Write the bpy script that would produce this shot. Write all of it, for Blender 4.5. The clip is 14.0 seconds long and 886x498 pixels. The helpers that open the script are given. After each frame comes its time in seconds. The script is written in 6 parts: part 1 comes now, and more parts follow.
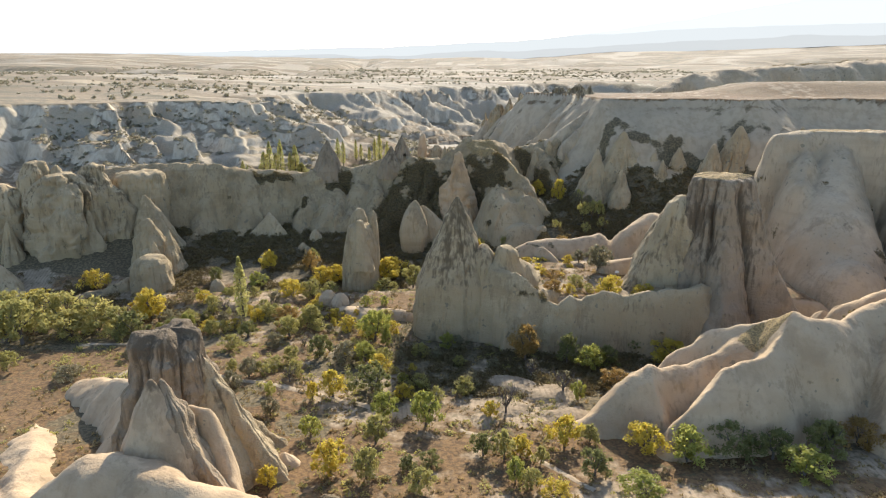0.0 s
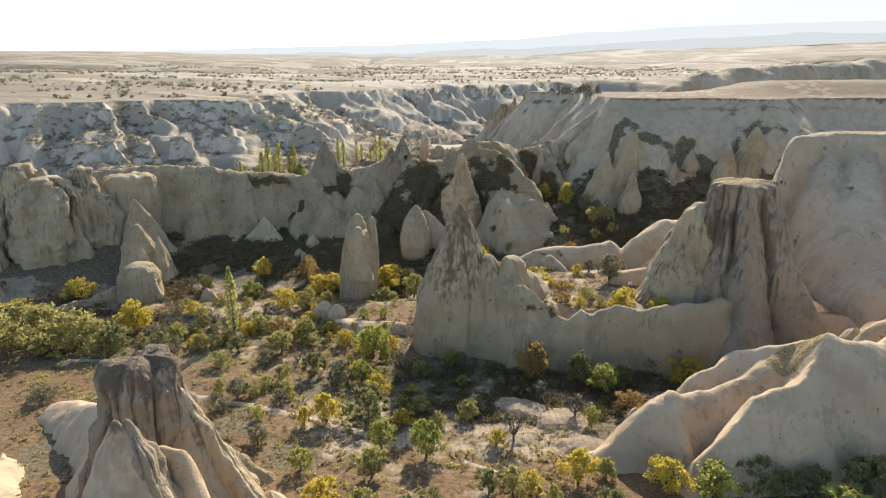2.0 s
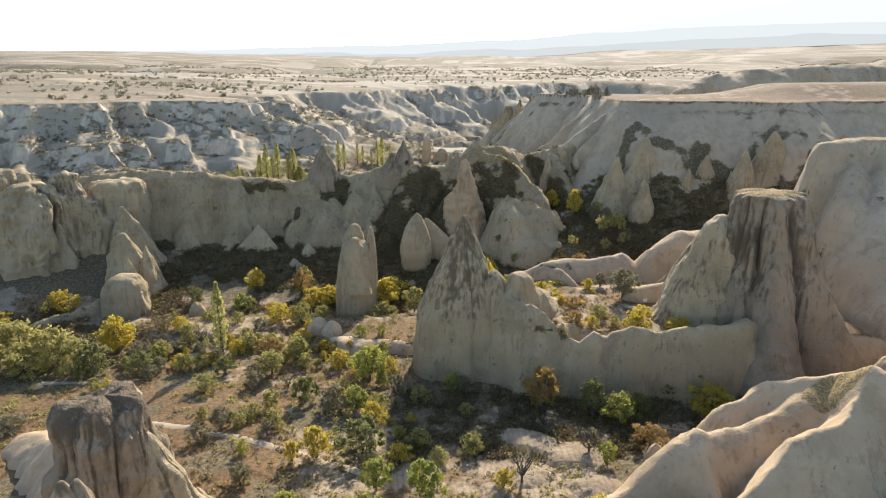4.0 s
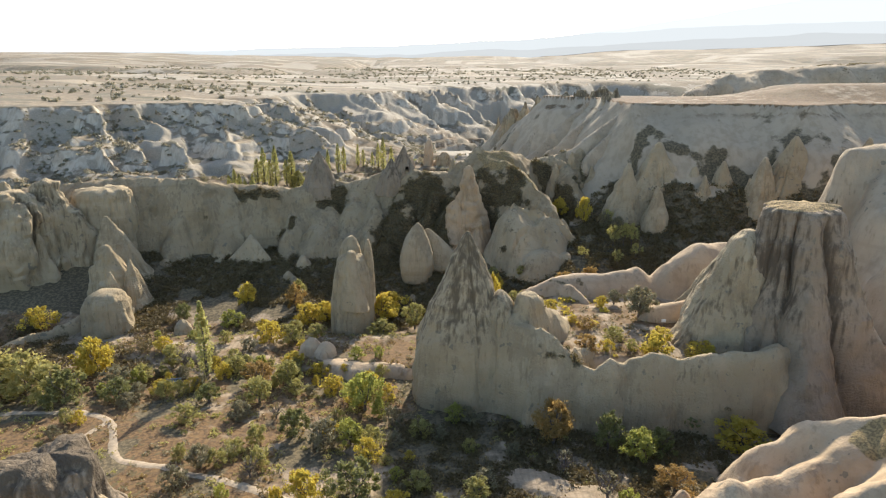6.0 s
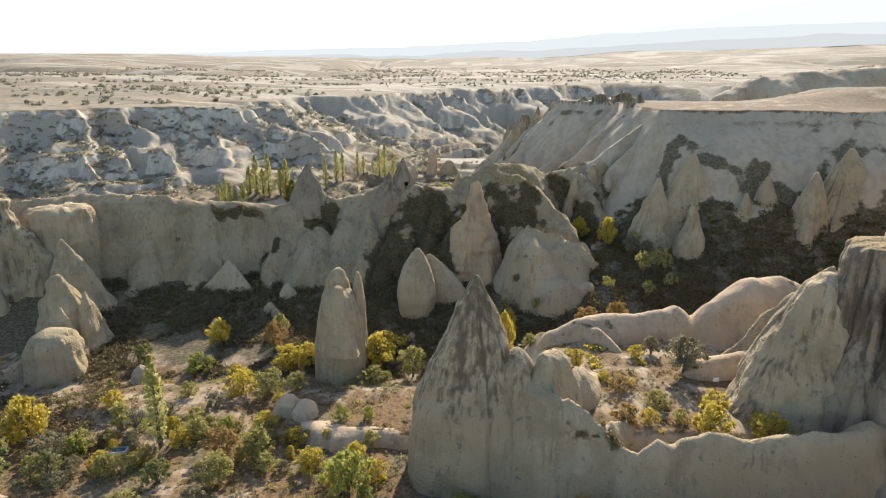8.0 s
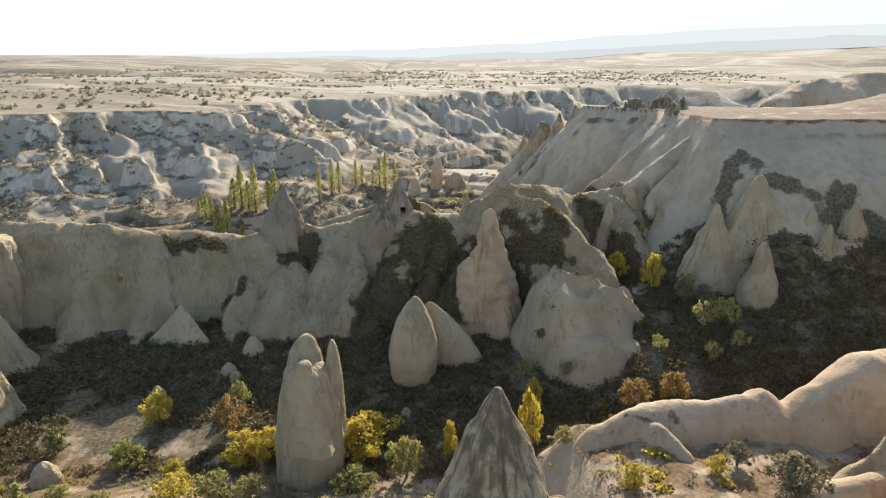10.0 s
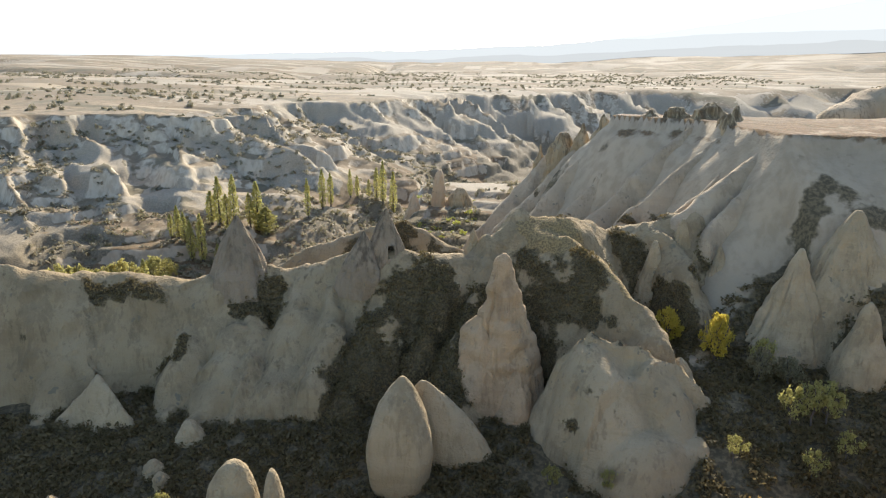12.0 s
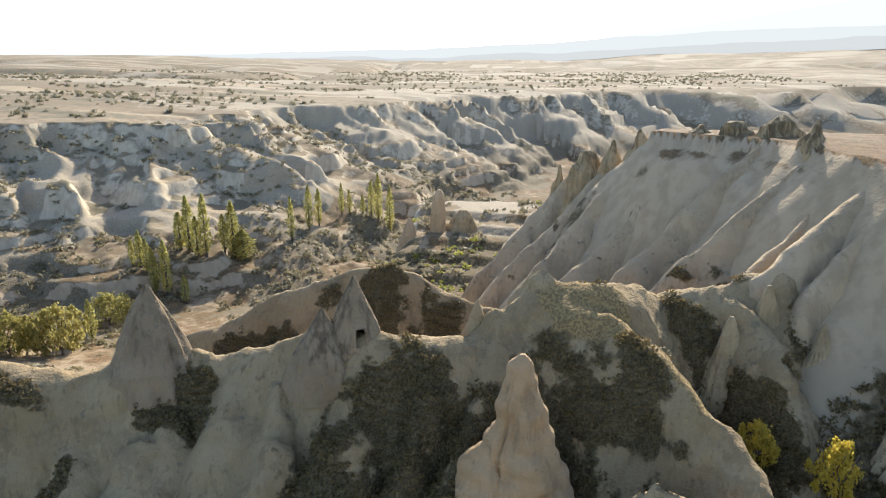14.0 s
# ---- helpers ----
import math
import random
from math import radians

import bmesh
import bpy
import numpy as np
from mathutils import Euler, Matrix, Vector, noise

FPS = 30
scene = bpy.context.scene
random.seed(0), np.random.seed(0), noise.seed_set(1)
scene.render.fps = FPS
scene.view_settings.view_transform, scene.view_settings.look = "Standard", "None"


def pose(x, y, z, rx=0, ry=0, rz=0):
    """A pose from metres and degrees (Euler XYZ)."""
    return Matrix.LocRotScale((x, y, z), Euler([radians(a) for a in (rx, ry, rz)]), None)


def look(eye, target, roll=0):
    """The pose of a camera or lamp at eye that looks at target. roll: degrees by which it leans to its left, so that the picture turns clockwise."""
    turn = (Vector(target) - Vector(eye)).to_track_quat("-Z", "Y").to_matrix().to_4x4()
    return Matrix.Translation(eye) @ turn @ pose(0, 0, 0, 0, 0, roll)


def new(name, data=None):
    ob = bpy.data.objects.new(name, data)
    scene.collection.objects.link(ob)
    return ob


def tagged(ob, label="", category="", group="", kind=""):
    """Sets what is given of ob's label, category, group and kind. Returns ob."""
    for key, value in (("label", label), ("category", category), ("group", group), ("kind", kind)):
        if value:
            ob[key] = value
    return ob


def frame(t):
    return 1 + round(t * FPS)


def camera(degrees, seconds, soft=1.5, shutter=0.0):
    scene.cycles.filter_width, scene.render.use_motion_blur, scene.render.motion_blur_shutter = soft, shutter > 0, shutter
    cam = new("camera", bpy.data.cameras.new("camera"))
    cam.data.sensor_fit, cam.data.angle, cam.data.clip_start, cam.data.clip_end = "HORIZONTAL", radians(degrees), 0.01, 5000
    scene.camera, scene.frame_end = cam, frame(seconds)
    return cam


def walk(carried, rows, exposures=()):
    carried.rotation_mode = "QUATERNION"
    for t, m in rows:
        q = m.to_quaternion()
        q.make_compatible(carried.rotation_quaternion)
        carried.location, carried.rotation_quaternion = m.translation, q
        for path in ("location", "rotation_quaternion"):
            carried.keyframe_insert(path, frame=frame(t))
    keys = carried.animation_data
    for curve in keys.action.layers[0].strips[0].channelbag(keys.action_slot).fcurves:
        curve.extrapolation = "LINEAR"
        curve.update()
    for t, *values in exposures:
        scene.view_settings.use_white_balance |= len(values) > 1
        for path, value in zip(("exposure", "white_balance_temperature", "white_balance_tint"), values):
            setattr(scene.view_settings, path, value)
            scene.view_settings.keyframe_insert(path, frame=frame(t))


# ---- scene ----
cam = camera(70.0, 14.0, soft=1.15)
PATH = [
    (0, (-0.00, 0.00, 59.84), (0.03, 96.07, 32.06), -0.07),
    (0.5, (0.03, 1.58, 59.86), (-0.02, 97.63, 32.02), -0.08),
    (1, (-0.03, 3.35, 59.87), (-0.14, 99.36, 31.90), -0.09),
    (1.5, (-0.00, 5.13, 59.91), (-0.25, 101.12, 31.87), -0.09),
    (2, (0.01, 7.00, 59.96), (-0.34, 102.97, 31.87), -0.09),
    (2.5, (0.05, 8.75, 60.02), (-0.42, 104.73, 31.96), -0.09),
    (3, (0.07, 10.63, 60.01), (-0.52, 106.62, 31.98), -0.04),
    (5.5, (0.17, 20.60, 60.28), (-0.97, 116.59, 32.25), -0.07),
    (6, (0.20, 22.69, 60.26), (-1.07, 118.69, 32.29), -0.10),
    (6.5, (0.31, 24.98, 60.23), (-1.11, 120.99, 32.31), -0.09),
    (7, (0.34, 28.44, 60.27), (-1.28, 124.47, 32.42), -0.09),
    (7.5, (0.29, 34.48, 60.36), (-1.54, 130.53, 32.58), -0.12),
    (8, (0.24, 40.73, 60.37), (-1.87, 136.76, 32.56), -0.12),
    (10.5, (-0.07, 72.75, 59.75), (-3.43, 168.85, 32.29), -0.03),
    (11, (-0.14, 78.79, 59.67), (-3.59, 174.90, 32.28), 0.12),
    (11.5, (-0.23, 84.91, 59.60), (-3.87, 181.05, 32.31), 0.25),
    (12, (-0.21, 91.23, 59.52), (-4.07, 187.38, 32.33), 0.34),
    (12.5, (-0.02, 97.71, 59.57), (-4.20, 193.89, 32.54), 0.33),
    (13, (0.01, 104.05, 59.86), (-4.37, 200.21, 32.76), 0.27),
    (13.5, (0.03, 110.45, 60.24), (-4.55, 206.56, 32.98), 0.20),
    (14, (0.19, 117.00, 60.59), (-4.72, 213.04, 33.15), 0.07),
]
walk(cam, [(t, look(eye, target, roll)) for t, eye, target, roll in PATH], [(0, 1.18), (14, 1.18)])

# ---------------------------------------------------------------- sky and sun
SUN_EL, SUN_AZ = 31.8, 13.5  # degrees up, and to the right of straight ahead
world = bpy.data.worlds.new("hazy_sky")
scene.world = world
world.use_nodes = True
wt = world.node_tree
sky = wt.nodes.new("ShaderNodeTexSky")
sky.sky_type, sky.sun_disc = "NISHITA", False
sky.sun_elevation, sky.sun_rotation = radians(SUN_EL), radians(SUN_AZ)
sky.altitude, sky.air_density, sky.dust_density, sky.ozone_density = 1100, 1.0, 2.2, 1.5
wt.nodes["Background"].inputs["Strength"].default_value = 0.15
wt.links.new(sky.outputs["Color"], wt.nodes["Background"].inputs["Color"])
lamp = bpy.data.lights.new("sun", "SUN")
lamp.energy, lamp.angle, lamp.color = 3.9, radians(1.0), (1.0, 0.93, 0.81)
sun = new("sun", lamp)
sun.matrix_world = look((300 * math.sin(radians(SUN_AZ)), 300 * math.cos(radians(SUN_AZ)), 300 * math.tan(radians(SUN_EL))), (0, 0, 0))

# ---------------------------------------------------------------- materials
def mix(tree, factor, a, b):
    """A colour mix; each of the three is a socket, a number or a colour."""
    m = tree.nodes.new("ShaderNodeMix")
    m.data_type = "RGBA"
    for sock, value in ((m.inputs[0], factor), (m.inputs[6], a), (m.inputs[7], b)):
        if isinstance(value, bpy.types.NodeSocket):
            tree.links.new(value, sock)
        else:
            sock.default_value = value if isinstance(value, float) else (*value, 1)
    return m.outputs[2]


def ramp(tree, source, low, high):
    """A smooth step of a value from low to high."""
    m = tree.nodes.new("ShaderNodeMapRange")
    m.interpolation_type = "SMOOTHSTEP"
    m.inputs[1].default_value, m.inputs[2].default_value = low, high
    tree.links.new(source, m.inputs[0])
    return m.outputs[0]


def calc(tree, op, a, b=0.0):
    m = tree.nodes.new("ShaderNodeMath")
    m.operation = op
    for sock, value in zip(m.inputs, (a, b)):
        if isinstance(value, bpy.types.NodeSocket):
            tree.links.new(value, sock)
        else:
            sock.default_value = value
    return m.outputs[0]


def grain(tree, size, detail=4.0, stretch=(1, 1, 1), rough=0.55):
    """World-placed noise whose features are about size metres across."""
    geo, mapping, tex = tree.nodes.new("ShaderNodeNewGeometry"), tree.nodes.new("ShaderNodeMapping"), tree.nodes.new("ShaderNodeTexNoise")
    mapping.inputs["Scale"].default_value = [s / size for s in stretch]
    tex.inputs["Scale"].default_value, tex.inputs["Detail"].default_value, tex.inputs["Roughness"].default_value = 1.0, detail, rough
    tree.links.new(geo.outputs["Position"], mapping.inputs["Vector"])
    tree.links.new(mapping.outputs["Vector"], tex.inputs["Vector"])
    return tex.outputs["Fac"]


def attribute(tree, name):
    a = tree.nodes.new("ShaderNodeAttribute")
    a.attribute_name = name
    return a.outputs["Fac"]


def material(name, rough=0.9):
    m = bpy.data.materials.new(name)
    m.use_nodes = True
    bsdf = m.node_tree.nodes["Principled BSDF"]
    bsdf.inputs["Roughness"].default_value = rough
    bsdf.inputs["Specular IOR Level"].default_value = 0.25
    return m, m.node_tree, bsdf


def relief(tree, bsdf, sources, distance):
    total = None
    for source, weight in sources:
        part_ = calc(tree, "MULTIPLY", source, weight)
        total = part_ if total is None else calc(tree, "ADD", total, part_)
    bump = tree.nodes.new("ShaderNodeBump")
    bump.inputs["Strength"].default_value, bump.inputs["Distance"].default_value = 1.0, distance
    tree.links.new(total, bump.inputs["Height"])
    tree.links.new(bump.outputs["Normal"], bsdf.inputs["Normal"])


def slope(tree):
    geo, split = tree.nodes.new("ShaderNodeNewGeometry"), tree.nodes.new("ShaderNodeSeparateXYZ")
    tree.links.new(geo.outputs["Normal"], split.inputs[0])
    return split.outputs[2]


def tuff(name, pale, warm, grey, crust, bumpy=0.8):
    """Soft volcanic rock: pale, streaked by rain, with a dark weathered crust and scrub where the mesh says so."""
    m, t, bsdf = material(name, 0.95)
    broad, mid, fine = grain(t, 9.0, 3.0), grain(t, 1.6, 5.0), grain(t, 0.25, 3.0)
    streak = grain(t, 0.55, 5.0, (1, 1, 0.06))
    bed = grain(t, 1.1, 3.0, (0.06, 0.06, 1))
    col = mix(t, ramp(t, broad, 0.35, 0.65), pale, warm)
    col = mix(t, calc(t, "MULTIPLY", ramp(t, streak, 0.5, 0.7), 0.35), col, grey)
    col = mix(t, calc(t, "MULTIPLY", ramp(t, bed, 0.54, 0.66), 0.55), col, warm)
    col = mix(t, calc(t, "MULTIPLY", ramp(t, grain(t, 3.2, 6.0, (1, 1, 0.55), 0.65), 0.5, 0.66), 0.55), col, grey)
    blotch = ramp(t, calc(t, "ADD", grain(t, 5.5, 7.0, (1, 1, 0.8), 0.68), calc(t, "MULTIPLY", calc(t, "SUBTRACT", streak, 0.5), 0.35)), 0.53, 0.60)
    col = mix(t, calc(t, "MULTIPLY", blotch, 0.26), col, crust)
    bloom = ramp(t, grain(t, 4.0, 6.0, (1, 1, 0.7), 0.62), 0.57, 0.66)
    col = mix(t, calc(t, "MULTIPLY", bloom, 0.5), col, pale)
    pits = calc(t, "MULTIPLY", ramp(t, grain(t, 1.3, 2.0), 0.665, 0.70), ramp(t, broad, 0.45, 0.55))
    col = mix(t, calc(t, "MULTIPLY", pits, 0.7), col, (0.15, 0.135, 0.095))
    aged = ramp(t, calc(t, "ADD", attribute(t, "crust"), calc(t, "ADD", calc(t, "MULTIPLY", calc(t, "SUBTRACT", streak, 0.5), 1.1), calc(t, "MULTIPLY", calc(t, "SUBTRACT", mid, 0.5), 0.6))), 0.3, 0.75)
    streaky = calc(t, "MULTIPLY", aged, ramp(t, calc(t, "ADD", fine, calc(t, "MULTIPLY", aged, 0.35)), 0.38, 0.66))
    col = mix(t, streaky, col, crust)
    grown = ramp(t, calc(t, "ADD", attribute(t, "scrub"), calc(t, "MULTIPLY", calc(t, "SUBTRACT", mid, 0.5), 0.9)), 0.42, 0.58)
    weeds = mix(t, ramp(t, fine, 0.42, 0.6), (0.078, 0.060, 0.031), (0.145, 0.108, 0.053))
    col = mix(t, grown, col, weeds)
    dry = ramp(t, calc(t, "ADD", attribute(t, "straw"), calc(t, "MULTIPLY", calc(t, "SUBTRACT", mid, 0.5), 0.9)), 0.42, 0.58)
    straw = mix(t, ramp(t, fine, 0.4, 0.62), (0.33, 0.23, 0.10), (0.17, 0.12, 0.06))
    col = mix(t, dry, col, straw)
    t.links.new(col, bsdf.inputs["Base Color"])
    relief(t, bsdf, ((mid, 0.45), (streak, 0.2), (fine, 0.26), (bed, 0.25)), bumpy)
    return m


TUFF = tuff("pale_tuff", (0.41, 0.312, 0.182), (0.335, 0.25, 0.14), (0.245, 0.182, 0.102), (0.135, 0.099, 0.056), 0.75)
CREAM = tuff("cream_tuff", (0.46, 0.335, 0.205), (0.39, 0.275, 0.16), (0.295, 0.208, 0.122), (0.145, 0.104, 0.062), 0.3)
# paler tuff for rocks farther off, its lift standing in for haze
HAZED_TUFF = tuff("haze_paled_tuff", (0.43, 0.328, 0.208), (0.365, 0.275, 0.17), (0.28, 0.21, 0.13), (0.165, 0.125, 0.077), 0.5)
OCHRE = tuff("ochre_tuff", (0.45, 0.31, 0.175), (0.38, 0.255, 0.135), (0.27, 0.185, 0.105), (0.155, 0.109, 0.064), 0.8)
LICHEN = tuff("lichen_green_tuff", (0.35, 0.262, 0.148), (0.284, 0.208, 0.113), (0.203, 0.149, 0.081), (0.113, 0.082, 0.046), 0.85)
UMBER = tuff("weathered_brown_tuff", (0.30, 0.226, 0.145), (0.255, 0.19, 0.118), (0.195, 0.145, 0.09), (0.115, 0.085, 0.053), 0.8)


def make_ground_material():
    """Sandy orchard soil, dry grass, bare tuff on steep faces, scrub where the mesh says so."""
    m, t, bsdf = material("valley_ground", 0.97)
    up = slope(t)
    broad, mid, fine, speck = grain(t, 22.0, 3.0), grain(t, 3.0, 5.0), grain(t, 0.5, 4.0), grain(t, 1.1, 2.0)
    furrow = grain(t, 0.8, 2.0, (1.0, 0.25, 1))
    soil = mix(t, ramp(t, mid, 0.38, 0.62), (0.33, 0.248, 0.157), (0.235, 0.174, 0.108))
    soil = mix(t, calc(t, "MULTIPLY", ramp(t, furrow, 0.5, 0.68), 0.4), soil, (0.24, 0.18, 0.115))
    rows = t.nodes.new("ShaderNodeTexWave")
    rows.inputs["Scale"].default_value, rows.inputs["Distortion"].default_value, rows.inputs["Detail"].default_value, rows.inputs["Detail Scale"].default_value = 0.42, 9.0, 2.0, 0.35
    t.links.new(t.nodes.new("ShaderNodeNewGeometry").outputs["Position"], rows.inputs["Vector"])
    soil = mix(t, calc(t, "MULTIPLY", ramp(t, rows.outputs["Fac"], 0.55, 0.8), 0.38), soil, (0.19, 0.14, 0.085))
    grass = mix(t, ramp(t, fine, 0.4, 0.62), (0.18, 0.107, 0.046), (0.10, 0.06, 0.029))
    cover = ramp(t, calc(t, "ADD", attribute(t, "straw"), calc(t, "MULTIPLY", calc(t, "SUBTRACT", mid, 0.5), 1.6)), 0.3, 0.7)
    col = mix(t, cover, soil, grass)
    tufts = calc(t, "MULTIPLY", ramp(t, speck, 0.56, 0.66), calc(t, "MULTIPLY", ramp(t, broad, 0.36, 0.6), 0.75))
    col = mix(t, tufts, col, (0.10, 0.085, 0.04))
    streak = grain(t, 1.6, 4.0, (1, 1, 0.12))
    rock = mix(t, ramp(t, streak, 0.4, 0.65), (0.40, 0.305, 0.193), (0.33, 0.25, 0.155))
    rock = mix(t, calc(t, "MULTIPLY", ramp(t, broad, 0.5, 0.68), 0.5), rock, (0.28, 0.226, 0.15))
    bare = calc(t, "MAXIMUM", ramp(t, calc(t, "ADD", up, calc(t, "MULTIPLY", calc(t, "SUBTRACT", mid, 0.5), 0.5)), 0.87, 0.73), attribute(t, "bare"))
    col = mix(t, calc(t, "MAXIMUM", bare, 0.0), col, rock)
    grown = ramp(t, calc(t, "ADD", attribute(t, "scrub"), calc(t, "MULTIPLY", calc(t, "SUBTRACT", mid, 0.5), 1.3)), 0.38, 0.62)
    weeds = mix(t, ramp(t, fine, 0.4, 0.62), (0.085, 0.066, 0.036), (0.165, 0.124, 0.066))
    col = mix(t, grown, col, weeds)
    # far rock and scrub get paler base colours in place of haze
    far_haze = attribute(t, "far_haze")
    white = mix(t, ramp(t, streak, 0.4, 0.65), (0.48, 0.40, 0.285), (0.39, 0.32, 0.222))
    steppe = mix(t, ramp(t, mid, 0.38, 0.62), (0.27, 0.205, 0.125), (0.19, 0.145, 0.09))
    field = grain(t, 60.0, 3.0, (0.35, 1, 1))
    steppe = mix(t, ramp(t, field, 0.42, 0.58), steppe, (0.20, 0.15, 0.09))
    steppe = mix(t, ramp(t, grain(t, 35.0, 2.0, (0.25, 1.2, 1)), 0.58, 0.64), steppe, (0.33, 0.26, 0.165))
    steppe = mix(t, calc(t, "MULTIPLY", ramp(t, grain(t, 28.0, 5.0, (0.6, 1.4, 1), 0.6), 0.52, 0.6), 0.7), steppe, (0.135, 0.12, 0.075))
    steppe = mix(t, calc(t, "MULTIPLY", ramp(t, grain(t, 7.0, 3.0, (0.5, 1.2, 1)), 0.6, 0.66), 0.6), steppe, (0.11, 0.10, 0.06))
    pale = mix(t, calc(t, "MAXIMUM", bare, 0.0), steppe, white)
    hazed_growth = mix(t, ramp(t, fine, 0.4, 0.62), (0.29, 0.24, 0.165), (0.35, 0.29, 0.205))
    pale = mix(t, grown, pale, hazed_growth)
    col = mix(t, far_haze, col, pale)
    t.links.new(col, bsdf.inputs["Base Color"])
    relief(t, bsdf, ((mid, 0.35), (fine, 0.25), (speck, 0.16), (furrow, 0.12)), 0.5)
    return m


GROUND = make_ground_material()


def leaf_material(name, one, two, trans=0.35):
    m, t, bsdf = material(name, 0.6)
    info, geo = t.nodes.new("ShaderNodeObjectInfo"), t.nodes.new("ShaderNodeNewGeometry")
    shade = calc(t, "ADD", calc(t, "MULTIPLY", geo.outputs["Random Per Island"], 0.6), calc(t, "MULTIPLY", info.outputs["Random"], 0.4))
    col = mix(t, shade, one, two)
    t.links.new(col, bsdf.inputs["Base Color"])
    thin = t.nodes.new("ShaderNodeBsdfTranslucent")
    t.links.new(col, thin.inputs["Color"])
    both = t.nodes.new("ShaderNodeMixShader")
    both.inputs[0].default_value = trans
    t.links.new(bsdf.outputs[0], both.inputs[1])
    t.links.new(thin.outputs[0], both.inputs[2])
    t.links.new(both.outputs[0], t.nodes["Material Output"].inputs["Surface"])
    return m


LEAF = {
    "yellow": leaf_material("yellow_leaves", (0.60, 0.46, 0.07), (0.46, 0.36, 0.065), 0.56),
    "green": leaf_material("green_leaves", (0.27, 0.28, 0.065), (0.41, 0.385, 0.09), 0.54),
    "dark": leaf_material("dark_green_leaves", (0.15, 0.155, 0.055), (0.25, 0.235, 0.08), 0.5),
    "olive": leaf_material("olive_leaves", (0.30, 0.27, 0.09), (0.42, 0.37, 0.12), 0.55),
    "grey": leaf_material("greyish_leaves", (0.19, 0.165, 0.09), (0.28, 0.24, 0.13), 0.4),
    "rust": leaf_material("rust_leaves", (0.40, 0.25, 0.075), (0.30, 0.20, 0.07), 0.5),
    "poplar": leaf_material("poplar_leaves", (0.34, 0.32, 0.11), (0.47, 0.42, 0.14), 0.58),
    "willow": leaf_material("willow_leaves", (0.31, 0.28, 0.09), (0.45, 0.385, 0.13), 0.55),
    # far growth, greyed and lightened as haze would do
    "hazed_growth": leaf_material("haze_greyed_leaves", (0.23, 0.20, 0.125), (0.33, 0.285, 0.185), 0.4),
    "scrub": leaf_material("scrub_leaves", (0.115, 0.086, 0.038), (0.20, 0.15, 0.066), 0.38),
    "straw": leaf_material("dry_grass_blades", (0.36, 0.26, 0.11), (0.22, 0.155, 0.07), 0.4),
}


def make_bark():
    m, t, bsdf = material("grey_bark", 0.95)
    g = grain(t, 0.12, 4.0, (1, 1, 0.3))
    t.links.new(mix(t, g, (0.07, 0.055, 0.045), (0.17, 0.14, 0.115)), bsdf.inputs["Base Color"])
    relief(t, bsdf, ((g, 1.0),), 0.03)
    return m


BARK = make_bark()


def make_path_material():
    m, t, bsdf = material("trodden_path", 0.97)
    fine = grain(t, 0.5, 5.0)
    t.links.new(mix(t, ramp(t, fine, 0.35, 0.65), (0.38, 0.295, 0.195), (0.29, 0.22, 0.14)), bsdf.inputs["Base Color"])
    relief(t, bsdf, ((fine, 1.0),), 0.06)
    return m


PATH_SOIL = make_path_material()
# ---------------------------------------------------------------- terrain arithmetic
def hashed(ix, iy, iz, seed):
    """A repeatable value from 0 to 1 for every lattice point."""
    n = (ix.astype(np.int64) * 374761393 + iy.astype(np.int64) * 668265263 + iz.astype(np.int64) * 2147483647 + seed * 974634541) & 0xFFFFFFFF
    n = ((n ^ (n >> 13)) * 1274126177) & 0xFFFFFFFF
    n = ((n ^ (n >> 16)) * 2246822519) & 0xFFFFFFFF
    return ((n ^ (n >> 15)) & 0xFFFFFF) / float(0xFFFFFF)


def vnoise(x, y, z=0.0, seed=0):
    """Smooth value noise from -1 to 1."""
    x, y, z = np.broadcast_arrays(np.asarray(x, float), np.asarray(y, float), np.asarray(z, float))
    ix, iy, iz = np.floor(x), np.floor(y), np.floor(z)
    fx, fy, fz = (f * f * f * (f * (f * 6 - 15) + 10) for f in (x - ix, y - iy, z - iz))
    out = 0.0
    for a in (0, 1):
        for b in (0, 1):
            for c in (0, 1):
                weight = (fx if a else 1 - fx) * (fy if b else 1 - fy) * (fz if c else 1 - fz)
                out = out + weight * hashed(ix + a, iy + b, iz + c, seed)
    return out * 2 - 1


def fbm(x, y, z=0.0, octaves=4, seed=0):
    total, amp = 0.0, 0.5
    for k in range(octaves):
        total = total + amp * vnoise(np.asarray(x) * 2**k, np.asarray(y) * 2**k, np.asarray(z) * 2**k, seed + 17 * k)
        amp *= 0.5
    return total


def ridged(x, y, z=0.0, octaves=3, seed=0):
    """Sharp crests at 1, broad hollows at 0."""
    total, amp = 0.0, 0.57
    for k in range(octaves):
        total = total + amp * (1 - np.abs(vnoise(np.asarray(x) * 2**k, np.asarray(y) * 2**k, np.asarray(z) * 2**k, seed + 31 * k)))
        amp *= 0.5
    return total


def step(a, b, v):
    t = np.clip((np.asarray(v, float) - a) / (b - a), 0, 1)
    return t * t * (3 - 2 * t)


